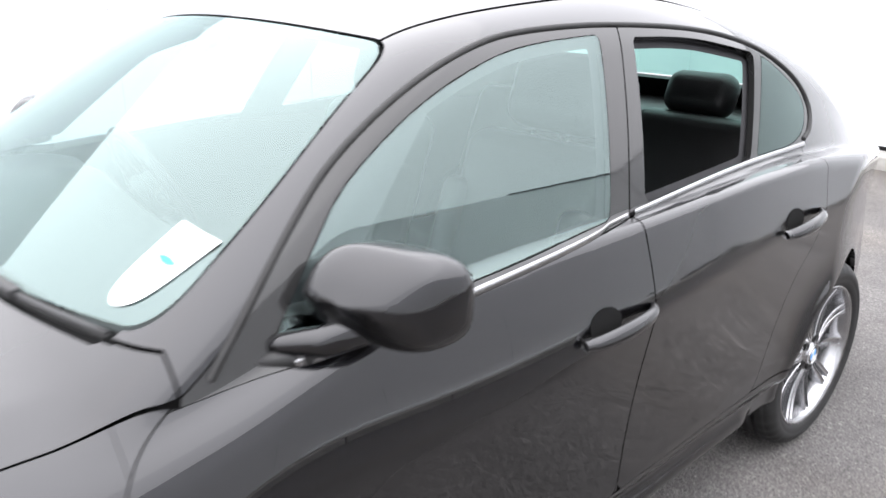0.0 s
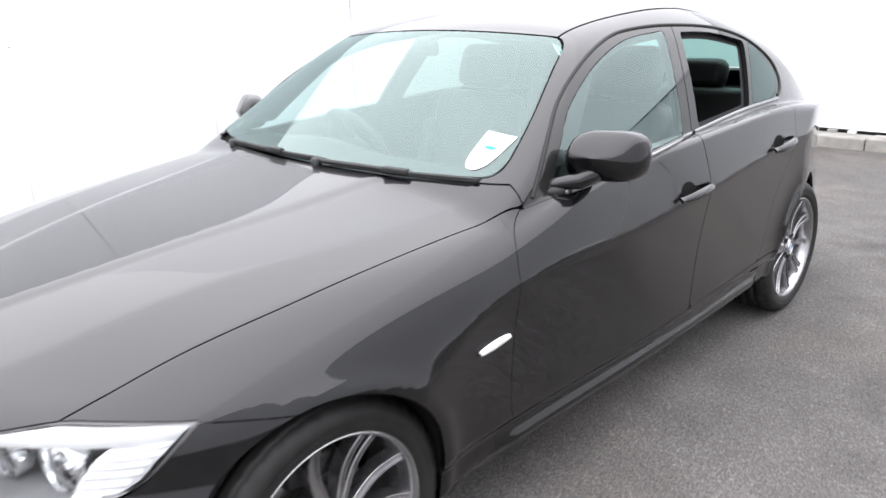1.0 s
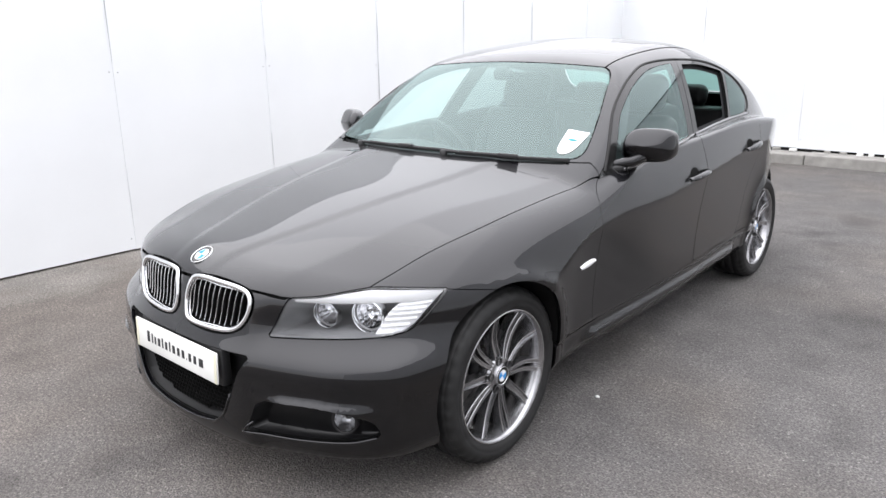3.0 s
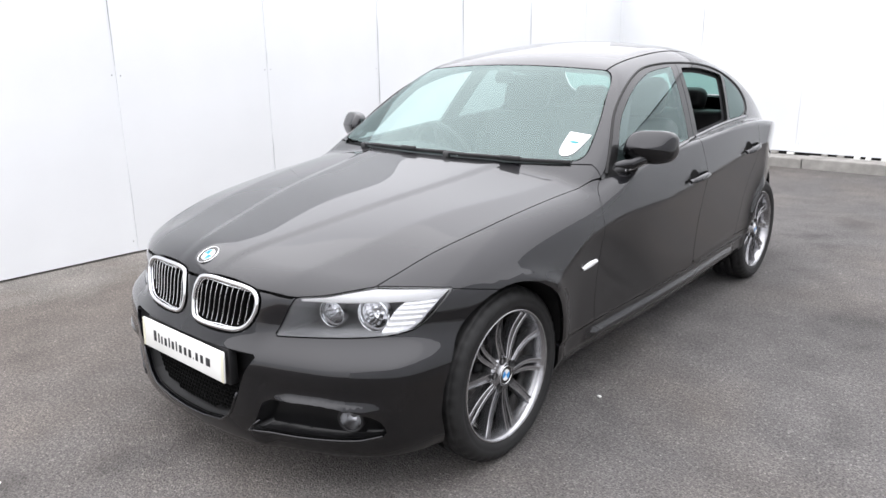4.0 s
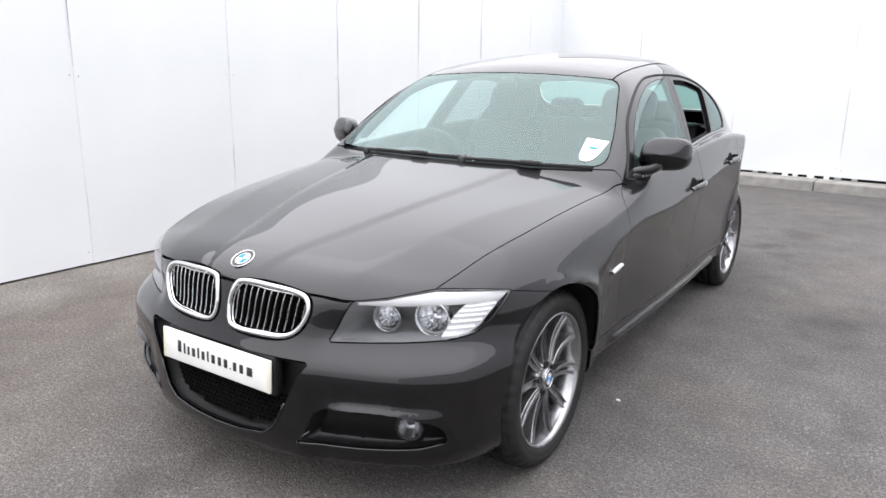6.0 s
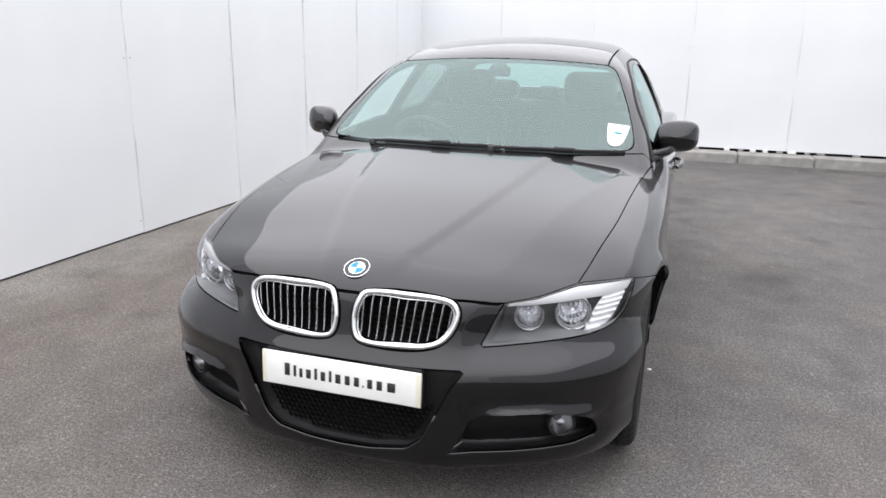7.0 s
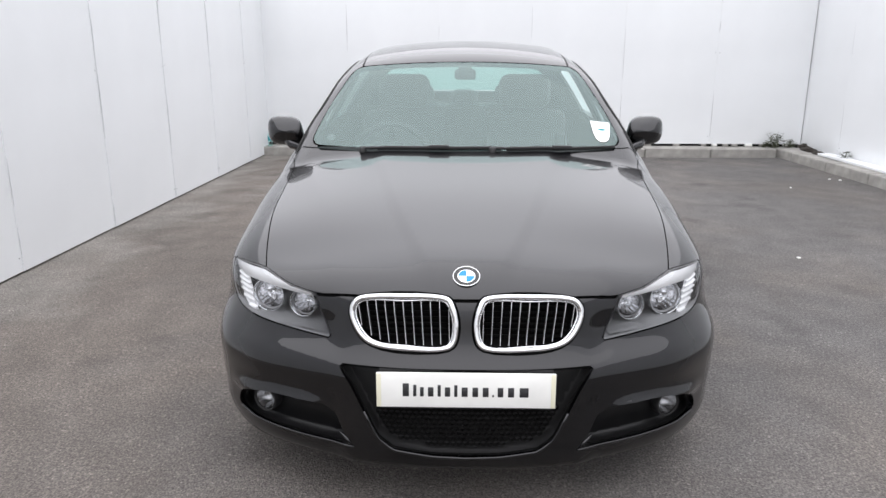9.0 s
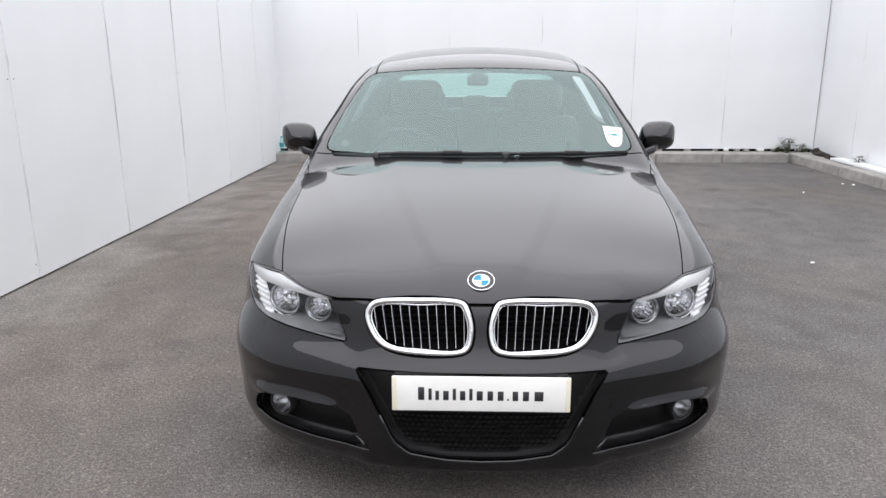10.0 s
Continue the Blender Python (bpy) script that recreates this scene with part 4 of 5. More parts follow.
# side repeaters, door handles, mirrors
for s in (1, -1):
    pts = [on_side(y, 0.616 + 0.06 * (y - 0.48), s, 0.001)[0] for y in np.linspace(0.425, 0.545, 9)]
    n = on_side(0.48, 0.617, s)[1]
    v, f = [], []
    for i, p in enumerate(pts):
        h = 0.0135 * math.sin(math.pi * (i + 0.6) / 9.2) ** 0.5
        for dz, o in ((-1, 0), (-0.7, 0.005), (0, 0.008), (0.7, 0.005), (1, 0)):
            v.append(p + Vector((0, 0, dz * h)) + n * o)
    for i in range(8):
        for k in range(4):
            q = (i * 5 + k, i * 5 + k + 1, i * 5 + k + 6, i * 5 + k + 5)
            f.append(q[::-1] if s > 0 else q)
    part("side_repeater", (v, f), INDICATOR, car, "clear white side repeater")

    for y0, y1, z0, z1 in ((1.362, 1.575, 0.817, 0.833), (2.118, 2.315, 0.872, 0.896)):
        v, f = [], []
        n = 15
        for i in range(n):
            t = i / (n - 1)
            y, z = y0 + (y1 - y0) * t, z0 + (z1 - z0) * t
            p, nn = on_side(y, z, s)
            lift = 0.008 + 0.027 * math.sin(math.pi * min(max(t, 0.0), 1.0)) ** 0.55
            hz = 0.0155 * (0.55 + 0.45 * math.sin(math.pi * (0.08 + 0.84 * t)))
            for k in range(10):
                a = 2 * math.pi * k / 10
                v.append(p + nn * (lift + 0.0095 * math.cos(a) - 0.006 * math.sin(a)) + Vector((0, 0, hz * math.sin(a))))
        for i in range(n - 1):
            for k in range(10):
                q = (i * 10 + k, i * 10 + (k + 1) % 10, i * 10 + 10 + (k + 1) % 10, i * 10 + 10 + k)
                f.append(q if s > 0 else q[::-1])
        f += [tuple(range(10)), tuple(range((n - 1) * 10, n * 10))[::-1]]
        h = part("door_handle", (v, f), PAINT, car, "body-coloured bar door handle")
        # the hollow's shade is a flat near-black disc laid on the door skin
        yc, zc = y0 + 0.34 * (y1 - y0), z0 + 0.34 * (z1 - z0) + 0.010
        cv, cf = [], []
        for r in range(5):
            for k in range(24):
                a = 2 * math.pi * k / 24
                q = r / 4
                p, nn = on_side(yc + 0.046 * q * math.cos(a), zc + 0.004 + 0.030 * q * math.sin(a), s, 0.0012)
                cv.append(p - nn * 0.0)
        for r in range(4):
            for k in range(24):
                q = (r * 24 + k, r * 24 + (k + 1) % 24, r * 24 + 24 + (k + 1) % 24, r * 24 + 24 + k)
                cf.append(q if s < 0 else q[::-1])
        part("handle_cup_shade", (cv, cf), SHELL, h, "flat dark patch standing in for the shaded hollow behind the handle")

    # mirror housing
    shift = 0.0 if s > 0 else -0.04
    v, f = [], []
    nu, nv = 40, 26
    for i in range(nv + 1):
        th = math.pi * i / nv
        for j in range(nu):
            ph = 2 * math.pi * j / nu
            c = lambda q, e: math.copysign(abs(q) ** e, q)
            x = c(math.sin(th), 0.45) * c(math.cos(ph), 0.6)
            z = c(math.sin(th), 0.45) * c(math.sin(ph), 0.6)
            y = -c(math.cos(th), 0.8)
            w = 1 - 0.14 * max(-y, 0) ** 2
            low, high = max(-z, 0), max(z, 0)
            px = 0.886 + 0.094 * x * w + 0.010 * y - 0.016 * low * max(-x, 0) + 0.012 * high * max(-x, 0)
            pz = 1.028 + (0.067 + 0.002 * x) * z * w - 0.002 * x - 0.012 * low * (0.5 - 0.5 * x)
            py = 0.935 + 0.070 * y + 0.030 * x + (0.034 * high + 0.020 * low) * max(-y, 0)
            py = min(py, 0.985 + 0.03 * x)
            v.append((s * px, py + shift, pz))
    for i in range(nv):
        for j in range(nu):
            q = (i * nu + j, i * nu + (j + 1) % nu, (i + 1) * nu + (j + 1) % nu, (i + 1) * nu + j)
            f.append(q if s < 0 else q[::-1])
    mir = part("door_mirror", (v, f), PAINT, car, "body-coloured door mirror")
    arm = [(s * 0.770, 0.80, 0.950), (s * 0.80, 0.825, 0.955), (s * 0.84, 0.865 + 0.5 * shift, 0.962), (s * 0.885, 0.935 + shift, 0.998)]
    part("mirror_arm", tube(arm, [0.014, 0.018, 0.024, 0.032], 14), PAINT, mir)
    part("mirror_foot", tube([(s * 0.79, 0.78, 0.936), (s * 0.815, 0.85, 0.938), (s * 0.81, 0.92, 0.946)], [0.010, 0.020, 0.010], 10), PLASTIC, mir)
    gl = [(s * (0.886 + 0.075 * math.cos(a)), 0.987 + shift + 0.03 * math.cos(a), 1.026 + 0.055 * math.sin(a)) for a in np.linspace(0, 2 * math.pi, 24, endpoint=False)]
    part("mirror_glass", (gl, [tuple(range(24))]), REFLECTOR, mir)

# wipers
def wiper(x0, x1, x2, lift):
    base = [on_top(x, 0.517 + 0.248 * x * x + lift * (x - x0) / (x2 - x0), 0.006, 1.2)[0] for x in np.linspace(x0, x2, 19)]
    k = int(round(18 * (x1 - x0) / (x2 - x0)))
    w = part("wiper", tube([p + Vector((0, 0, 0.007)) for p in base[:k + 1]], [0.004] + [0.007] * (k - 1) + [0.005], 8), PLASTIC, car, "black windscreen wiper")
    part("wiper_blade", tube(base[2:], 0.0055, 6), RUBBER, w)
    part("wiper_spoiler", tube([p + Vector((0, 0, 0.006)) for p in base[k - 1:]], [0.006] * (18 - k) + [0.005, 0.003], 6), PLASTIC, w)
    part("wiper_clip", block((-0.045, -0.010, -0.007), (0.045, 0.010, 0.012), 0.004, Matrix.Translation(base[k] + Vector((0, 0, 0.006))) @ (base[k] - base[k - 1]).to_track_quat("X", "Z").to_matrix().to_4x4()), PLASTIC, w)
    part("wiper_pivot", moved(lathe([(-0.012, 0.017), (0.008, 0.017), (0.013, 0.012), (0.014, 0.0)], 20, "z"), Matrix.Translation(base[0])), PLASTIC, w)
    return w


wiper(-0.46, -0.10, 0.16, 0.012)
wiper(0.12, 0.44, 0.68, 0.008)

# screen sticker and aerial
STICKER = [(0.588, 1.078), (0.588, 1.084), (0.594, 1.083), (0.678, 1.073), (0.682, 1.072), (0.681, 1.066), (0.668, 1.010), (0.642, 0.996), (0.612, 1.000), (0.594, 1.022)]


def on_screen(x, z, out):
    """A place on the windscreen at a width and height."""
    lo, hi = 0.45, 1.35
    for _ in range(18):
        m = (lo + hi) / 2
        lo, hi = (lo, m) if car_form(np.array([[x, m, z]]))[0] < 0 else (m, hi)
    p = np.array([[x, hi, z]])
    return Vector(p[0] + out * normals_at(p)[0])


def flat_on_screen(name, outline, out, mat, parent, label=""):
    mx, mz = (sum(q[k] for q in outline) / len(outline) for k in (0, 1))
    v = [on_screen(mx, mz, out)] + [on_screen(x, z, out) for x, z in outline]
    n = len(outline)
    return part(name, (v, [(0, 1 + i, 1 + (i + 1) % n) for i in range(n)]), mat, parent, label)


st = flat_on_screen("windscreen_sticker", smooth_loop(STICKER, 2), 0.0025, PAPER, car, "white paper sticker on the windscreen")
flat_on_screen("sticker_print", smooth_loop([(0.610, 1.048), (0.636, 1.050), (0.662, 1.043), (0.636, 1.040)], 1), 0.0045, TEAL_INK, st)
disc = clip(screen, np.hypot((screen[0][:, 0] + 0.625) / 1.5, screen[0][:, 2] - 1.018) - 0.014)
part("permit_disc", (disc[0] - normals_at(disc[0]) * 0.004, disc[1]), INK, car, "small dark disc behind the windscreen")
p = on_top(0, 2.42)[0]
fin_v = []
for t in np.linspace(0, 1, 8):
    hgt, wid = 0.072 * math.sin(math.pi * min(t * 0.75 + 0.05, 1)) ** 0.8 * (0.35 + 0.65 * t) * 1.3, 0.020 * math.sin(math.pi * (0.1 + 0.8 * t)) + 0.004
    y = p.y - 0.07 + 0.14 * t
    zb = on_top(0, y)[0].z - 0.003
    fin_v += [(-wid, y, zb), (-wid * 0.35, y, zb + hgt * 0.8), (0, y, zb + hgt), (wid * 0.35, y, zb + hgt * 0.8), (wid, y, zb)]
part("roof_aerial", (fin_v, [(i * 5 + k, i * 5 + k + 1, i * 5 + k + 6, i * 5 + k + 5) for i in range(7) for k in range(4)] + [(0, 1, 2, 3, 4), (39, 38, 37, 36, 35)]), PLASTIC, car, "small black roof aerial")


# ---- cabin ----
def cushion(lo, hi, bevel, m=None, puff=0.0):
    bm = block(lo, hi, bevel, None, 4)
    if puff:
        c = [(a + b) / 2 for a, b in zip(lo, hi)]
        h = [(b - a) / 2 for a, b in zip(lo, hi)]
        for v in bm.verts:
            k = [(v.co[i] - c[i]) / h[i] for i in range(3)]
            for i in range(3):
                j, l = (i + 1) % 3, (i + 2) % 3
                v.co[i] = v.co[i] + puff * k[i] * (1 - k[j] ** 2) * (1 - k[l] ** 2)
    if m is not None:
        bmesh.ops.transform(bm, matrix=m, verts=bm.verts[:])
    return bm


def front_seat(x):
    seat = part("front_seat", cushion((x - 0.25, 1.14, 0.30), (x + 0.25, 1.64, 0.50), 0.06, None, 0.01), LEATHER, car, "black leather front seat")
    lean = Matrix.Translation((x, 1.62, 0.46)) @ Matrix.Rotation(radians(-18), 4, "X")
    part("backrest", cushion((-0.245, -0.05, -0.02), (0.245, 0.09, 0.63), 0.055, lean, 0.012), LEATHER, seat)
    for b in (-1, 1):
        part("bolster", cushion((b * 0.21 - 0.04, -0.09, 0.06), (b * 0.21 + 0.04, 0.05, 0.48), 0.035, lean), LEATHER, seat)
        part("headrest_post", tube([lean @ Vector((b * 0.06, 0.02, 0.58)), lean @ Vector((b * 0.06, 0.02, 0.68))], 0.006), SATIN, seat)
    part("headrest", cushion((-0.150, -0.035, 0.655), (0.150, 0.075, 0.852), 0.05, lean, 0.01), LEATHER, seat)
    return seat


front_seat(0.37)
front_seat(-0.37)
bench = part("rear_seat", cushion((-0.62, 1.98, 0.30), (0.62, 2.42, 0.55), 0.07), LEATHER, car, "black leather rear bench")
lean = Matrix.Translation((0, 2.36, 0.53)) @ Matrix.Rotation(radians(-20), 4, "X")
for x0, x1 in ((-0.62, -0.15), (-0.145, 0.145), (0.15, 0.62)):
    part("backrest", cushion((x0, -0.04, 0.0), (x1, 0.10, 0.56), 0.05, lean, 0.01), LEATHER, bench)
for x, w in ((-0.34, 0.115), (0.0, 0.09), (0.34, 0.115)):
    part("headrest", cushion((x - w, -0.015, 0.565), (x + w, 0.080, 0.700 if abs(x) > 0.1 else 0.66), 0.04, lean, 0.008), LEATHER, bench)
part("parcel_shelf", block((-0.62, 2.58, 1.015), (0.62, 3.06, 1.03), 0.005), PLASTIC, car)
part("cabin_floor", block((-0.72, 0.62, 0.22), (0.72, 2.6, 0.26), 0.01), SHELL, car)
part("bulkhead", block((-0.72, 0.55, 0.22), (0.72, 0.60, 0.90), 0.01), SHELL, car)
part("boot_wall", block((-0.60, 2.62, 0.25), (0.60, 2.65, 1.0), 0.0), SHELL, car)
dash_v, dash_f = [], []
xs = np.linspace(-0.71, 0.71, 25)
for x in xs:
    hump = 0.028 * math.exp(-((x + 0.36) / 0.17) ** 2)
    o = 0.20 * x * x
    for y, z in ((0.58 + o, 0.955), (0.70 + o, 0.955 + 0.3 * hump), (0.84 + o * 0.6, 0.945 + hump), (0.93 + o * 0.3, 0.925 + hump), (0.955, 0.89), (0.95, 0.80), (0.99, 0.72), (0.97, 0.55), (0.85, 0.45)):
        dash_v.append((x, y, z))
for i in range(24):
    for k in range(8):
        dash_f.append((i * 9 + k, i * 9 + k + 1, i * 9 + k + 10, i * 9 + k + 9))
dash = part("dashboard", (dash_v, dash_f), PLASTIC, car, "black grained dashboard")
for x in (-0.62, -0.07, 0.07, 0.62):
    part("air_vent", block((x - 0.055, 0.945, 0.83), (x + 0.055, 0.965, 0.885), 0.008), TRIM, dash)
part("centre_console", block((-0.12, 0.95, 0.26), (0.12, 1.75, 0.56), 0.04), PLASTIC, car)
column = Matrix.Translation((-0.37, 1.065, 0.878)) @ Matrix.Rotation(radians(-66), 4, "X")
sw = part("steering_wheel", moved(lathe([(0.016 * math.sin(b), 0.185 + 0.016 * math.cos(b)) for b in np.linspace(0, 2 * math.pi, 10, endpoint=False)], 48, "z", True), column), LEATHER, car, "black leather steering wheel")
part("wheel_boss", moved(lathe([(-0.05, 0.055), (0.0, 0.075), (0.018, 0.068), (0.026, 0.0)], 28, "z"), column), PLASTIC, sw)
for a in (0, 180, 270):
    d = Vector((math.cos(radians(a)), math.sin(radians(a)), 0))
    part("wheel_spoke", moved(tube([d * 0.06, d * 0.12, d * 0.178], [0.022, 0.015, 0.012], 8), column), PLASTIC, sw)
part("steering_column", moved(tube([(0, 0, -0.02), (0, 0, -0.22)], [0.04, 0.05], 12), column), PLASTIC, sw)
rv = part("interior_mirror", cushion((-0.055, 1.100, 1.262), (0.055, 1.135, 1.315), 0.016), PLASTIC, car, "black interior mirror")
part("mirror_mount", cushion((-0.035, 1.095, 1.28), (0.035, 1.14, 1.33), 0.014), PLASTIC, rv)


# ---- yard ----
def ground_material():
    m = material("worn_tarmac", (0.065, 0.064, 0.062), rough=0.9)
    nt = m.node_tree
    b = nt.nodes["Principled BSDF"]
    co = nt.nodes.new("ShaderNodeTexCoord")

    def noise_at(scale, detail, lo, hi, a, c):
        n = nt.nodes.new("ShaderNodeTexNoise")
        n.inputs["Scale"].default_value, n.inputs["Detail"].default_value = scale, detail
        nt.links.new(co.outputs["Object"], n.inputs["Vector"])
        r = nt.nodes.new("ShaderNodeMapRange")
        for i, q in enumerate((lo, hi, a, c)):
            r.inputs[i + 1].default_value = q
        nt.links.new(n.outputs["Fac"], r.inputs[0])
        return r.outputs[0]

    def times(a, c):
        k = nt.nodes.new("ShaderNodeMath")
        k.operation = "MULTIPLY"
        nt.links.new(a, k.inputs[0])
        nt.links.new(c, k.inputs[1])
        return k.outputs[0]

    f = times(noise_at(0.7, 5, 0.3, 0.7, 0.86, 1.16), noise_at(4.5, 9, 0.35, 0.65, 0.88, 1.11))
    f = times(f, noise_at(130, 3, 0.3, 0.7, 0.42, 1.58))
    f = times(f, noise_at(55, 4, 0.35, 0.65, 0.80, 1.20))
    f = times(f, noise_at(85, 2, 0.62, 0.74, 0.96, 1.9))
    f = times(f, noise_at(32, 4, 0.60, 0.72, 0.98, 1.45))
    f = times(f, noise_at(1.6, 10, 0.30, 0.42, 0.66, 1.0))
    vo = nt.nodes.new("ShaderNodeTexVoronoi")
    vo.inputs["Scale"].default_value = 160
    nt.links.new(co.outputs["Object"], vo.inputs["Vector"])
    sc = nt.nodes.new("ShaderNodeVectorMath")
    sc.operation = "SCALE"
    mix = nt.nodes.new("ShaderNodeMixRGB")
    mix.inputs[1].default_value, mix.inputs[2].default_value = (0.107, 0.101, 0.098, 1), (0.124, 0.111, 0.101, 1)
    nt.links.new(noise_at(0.9, 6, 0.45, 0.7, 0, 1), mix.inputs[0])
    # pale silt along the foot of the west wall, with an uneven edge
    sep = nt.nodes.new("ShaderNodeSeparateXYZ")
    nt.links.new(co.outputs["Object"], sep.inputs[0])
    wob = nt.nodes.new("ShaderNodeMath")
    wob.operation = "ADD"
    nt.links.new(sep.outputs[0], wob.inputs[0])
    nt.links.new(noise_at(2.2, 7, 0.25, 0.75, -0.55, 0.55), wob.inputs[1])
    near = nt.nodes.new("ShaderNodeMapRange")
    near.interpolation_type = "SMOOTHSTEP"
    for q, value in enumerate((-2.0, -2.95, 0.0, 0.85)):
        near.inputs[q + 1].default_value = value
    nt.links.new(wob.outputs[0], near.inputs[0])
    # brown dirt washed over the western half of the yard
    dirt = nt.nodes.new("ShaderNodeMapRange")
    dirt.interpolation_type = "SMOOTHSTEP"
    for q, value in enumerate((0.6, -2.4, 0.0, 0.8)):
        dirt.inputs[q + 1].default_value = value
    nt.links.new(wob.outputs[0], dirt.inputs[0])
    brown = nt.nodes.new("ShaderNodeMixRGB")
    brown.inputs[2].default_value = (0.146, 0.124, 0.106, 1)
    nt.links.new(dirt.outputs[0], brown.inputs[0])
    nt.links.new(mix.outputs[0], brown.inputs[1])
    silt = nt.nodes.new("ShaderNodeMixRGB")
    silt.inputs[2].default_value = (0.23, 0.215, 0.195, 1)
    nt.links.new(near.outputs[0], silt.inputs[0])
    nt.links.new(brown.outputs[0], silt.inputs[1])
    nt.links.new(silt.outputs[0], sc.inputs[0])
    nt.links.new(f, sc.inputs["Scale"])
    nt.links.new(sc.outputs[0], b.inputs["Base Color"])
    bp = nt.nodes.new("ShaderNodeBump")
    bp.inputs["Distance"].default_value = 0.004
    nt.links.new(vo.outputs["Distance"], bp.inputs["Height"])
    nt.links.new(bp.outputs[0], b.inputs["Normal"])
    return m


def wall_material():
    m = material("white_painted_panel", (0.752, 0.768, 0.780), rough=0.55, vary=0.03, scale=1.2, bump=0.0006, bump_scale=14)
    return m


TARMAC = ground_material()
WALL = wall_material()
CONCRETE = material("weathered_concrete", (0.30, 0.29, 0.27), rough=0.9, vary=0.22, scale=7, bump=0.002, bump_scale=70)
JOINT = material("dark_joint", (0.05, 0.05, 0.05), rough=0.9)
SOIL = material("dark_soil", (0.035, 0.03, 0.025), rough=1.0, vary=0.4, scale=40, bump=0.01, bump_scale=60)
LEAF = material("weed_leaf", (0.065, 0.075, 0.04), rough=0.6, vary=0.4, scale=30)
CAP = material("coping_metal", (0.05, 0.05, 0.055), rough=0.5)
BOTTLE = glass_material("clear_plastic", (0.75, 0.92, 0.90), 1.3)
KERB_Y, WALL_H = 7.42, 3.36

bm = bmesh.new()
bmesh.ops.create_grid(bm, x_segments=40, y_segments=40, size=120)
tagged(part("ground", bm, TARMAC), "worn grey tarmac yard with stains and pale patches", "ground", kind="structure")


def wall(name, a, b, h, panels, inward, label, seed, coping=False, gaps={}):
    """A row of white panels between two points on the ground, with partly opened joints."""
    rnd = random.Random(seed)
    w = tagged(empty(name), label, "wall", kind="structure")
    a, b = Vector(a), Vector(b)
    d = (b - a).normalized()
    n = Vector((inward[0], inward[1], 0)).normalized()
    ln = (b - a).length / panels
    rot = Matrix((d, n, Vector((0, 0, 1)))).transposed().to_4x4()
    mesh = None
    for k in range(panels):
        if mesh is None:
            p = part("wall_panel", block((0.00005, -0.06, 0.0), (ln - 0.00005, 0, h)), WALL, w, smooth=False)
            mesh = p.data
        else:
            p = new("wall_panel", mesh)
            p.parent = w
        p.matrix_basis = Matrix.Translation(a + d * (ln * k)) @ rot
        runs, z = list(gaps.get(k, ())), rnd.uniform(0.0, 0.3)
        while z < h - 0.3 and k and k not in gaps:
            runs.append((z, min(z + rnd.uniform(0.12, 0.9), h - 0.05), rnd.uniform(0.0010, 0.0020)))
            z = runs[-1][1] + rnd.uniform(0.15, 0.9)
        for z, top, t in runs:
            v = [(-t * 0.2, 0.0016, z), (t * 0.2, 0.0016, z), (t, 0.0016, z + 0.6 * (top - z)), (t * 0.2, 0.0016, top), (-t * 0.2, 0.0016, top), (-t, 0.0016, z + 0.4 * (top - z))]
            j = part("open_joint", ([tuple(q) for q in v], [(0, 1, 2, 3, 4, 5)]), JOINT, w, smooth=False)
            j.matrix_basis = Matrix.Translation(a + d * (ln * k)) @ rot
        for zz in (0.09, 1.27):
            for o in (-0.03, 0.03):
                if rnd.random() < 0.6:
                    screw = part("screw", lathe([(0.0, 0.004), (0.002, 0.0035), (0.003, 0.0)], 8, "y"), JOINT, w)
                    screw.matrix_basis = Matrix.Translation(a + d * (ln * k + o) + Vector((0, 0, zz + rnd.uniform(-0.02, 0.02)))) @ rot
    back = part("wall_backing", block((0, -0.10, 0), (ln * panels, -0.062, h), 0), SHELL, w)
    back.matrix_basis = Matrix.Translation(a) @ rot
    if coping:
        cap = part("coping", block((0, -0.14, h), (ln * panels, 0.02, h + 0.035), 0.004), CAP, w, "dark metal coping")
        cap.matrix_basis = Matrix.Translation(a) @ rot
    return w


LABEL = "white painted sheet panels with thin dark open joints"
WEST_GAPS = {
    8: ((1.33, 2.3, 0.0020), (0.10, 0.62, 0.0006)),
    9: ((0.04, 0.30, 0.0013), (0.43, 0.74, 0.0017), (1.31, 1.44, 0.0012)),
    10: ((0.0, 0.20, 0.0014), (0.72, 1.32, 0.0029), (1.33, 1.72, 0.0023)),
    11: ((0.0, 0.12, 0.0017), (0.42, 1.08, 0.0027), (1.46, 2.3, 0.0029)),
    12: ((0.02, 0.16, 0.0016), (1.36, 1.9, 0.0029)),
    13: ((0.10, 0.36, 0.0017),),
}
wall("wall_west", (-3.0, 0.51 - 1.262 * 8, 0.015), (-2.81, 0.51 + 1.262 * 6, 0.015), 2.47, 14, (1, 0), LABEL, 3, False, WEST_GAPS)
wall("wall_north", (-2.915, 7.78, 0.154), (4.815, 7.72, 0.154), WALL_H - 0.154, 6, (0, -1), LABEL, 5, True)
wall("wall_east", (4.83, 7.80, 0.125), (4.78, 5.5, 0.125), WALL_H - 0.125, 2, (-1, 0), LABEL, 8, True)
wall("wall_south_east", (4.78, 5.49, 0.125), (4.62, -9.0, 0.125), WALL_H - 0.125, 12, (-1, 0), LABEL, 9)
# a solid dark block painted as the shade in the gap under the panels
foot = tagged(part("trim", block((-2.89, 7.76, 0.0), (4.8, 7.86, 0.158), 0), SHELL), "dark block standing in for the shaded gap below the white wall panels", "wall gap", kind="structure")
rnd = random.Random(4)
x = -2.7
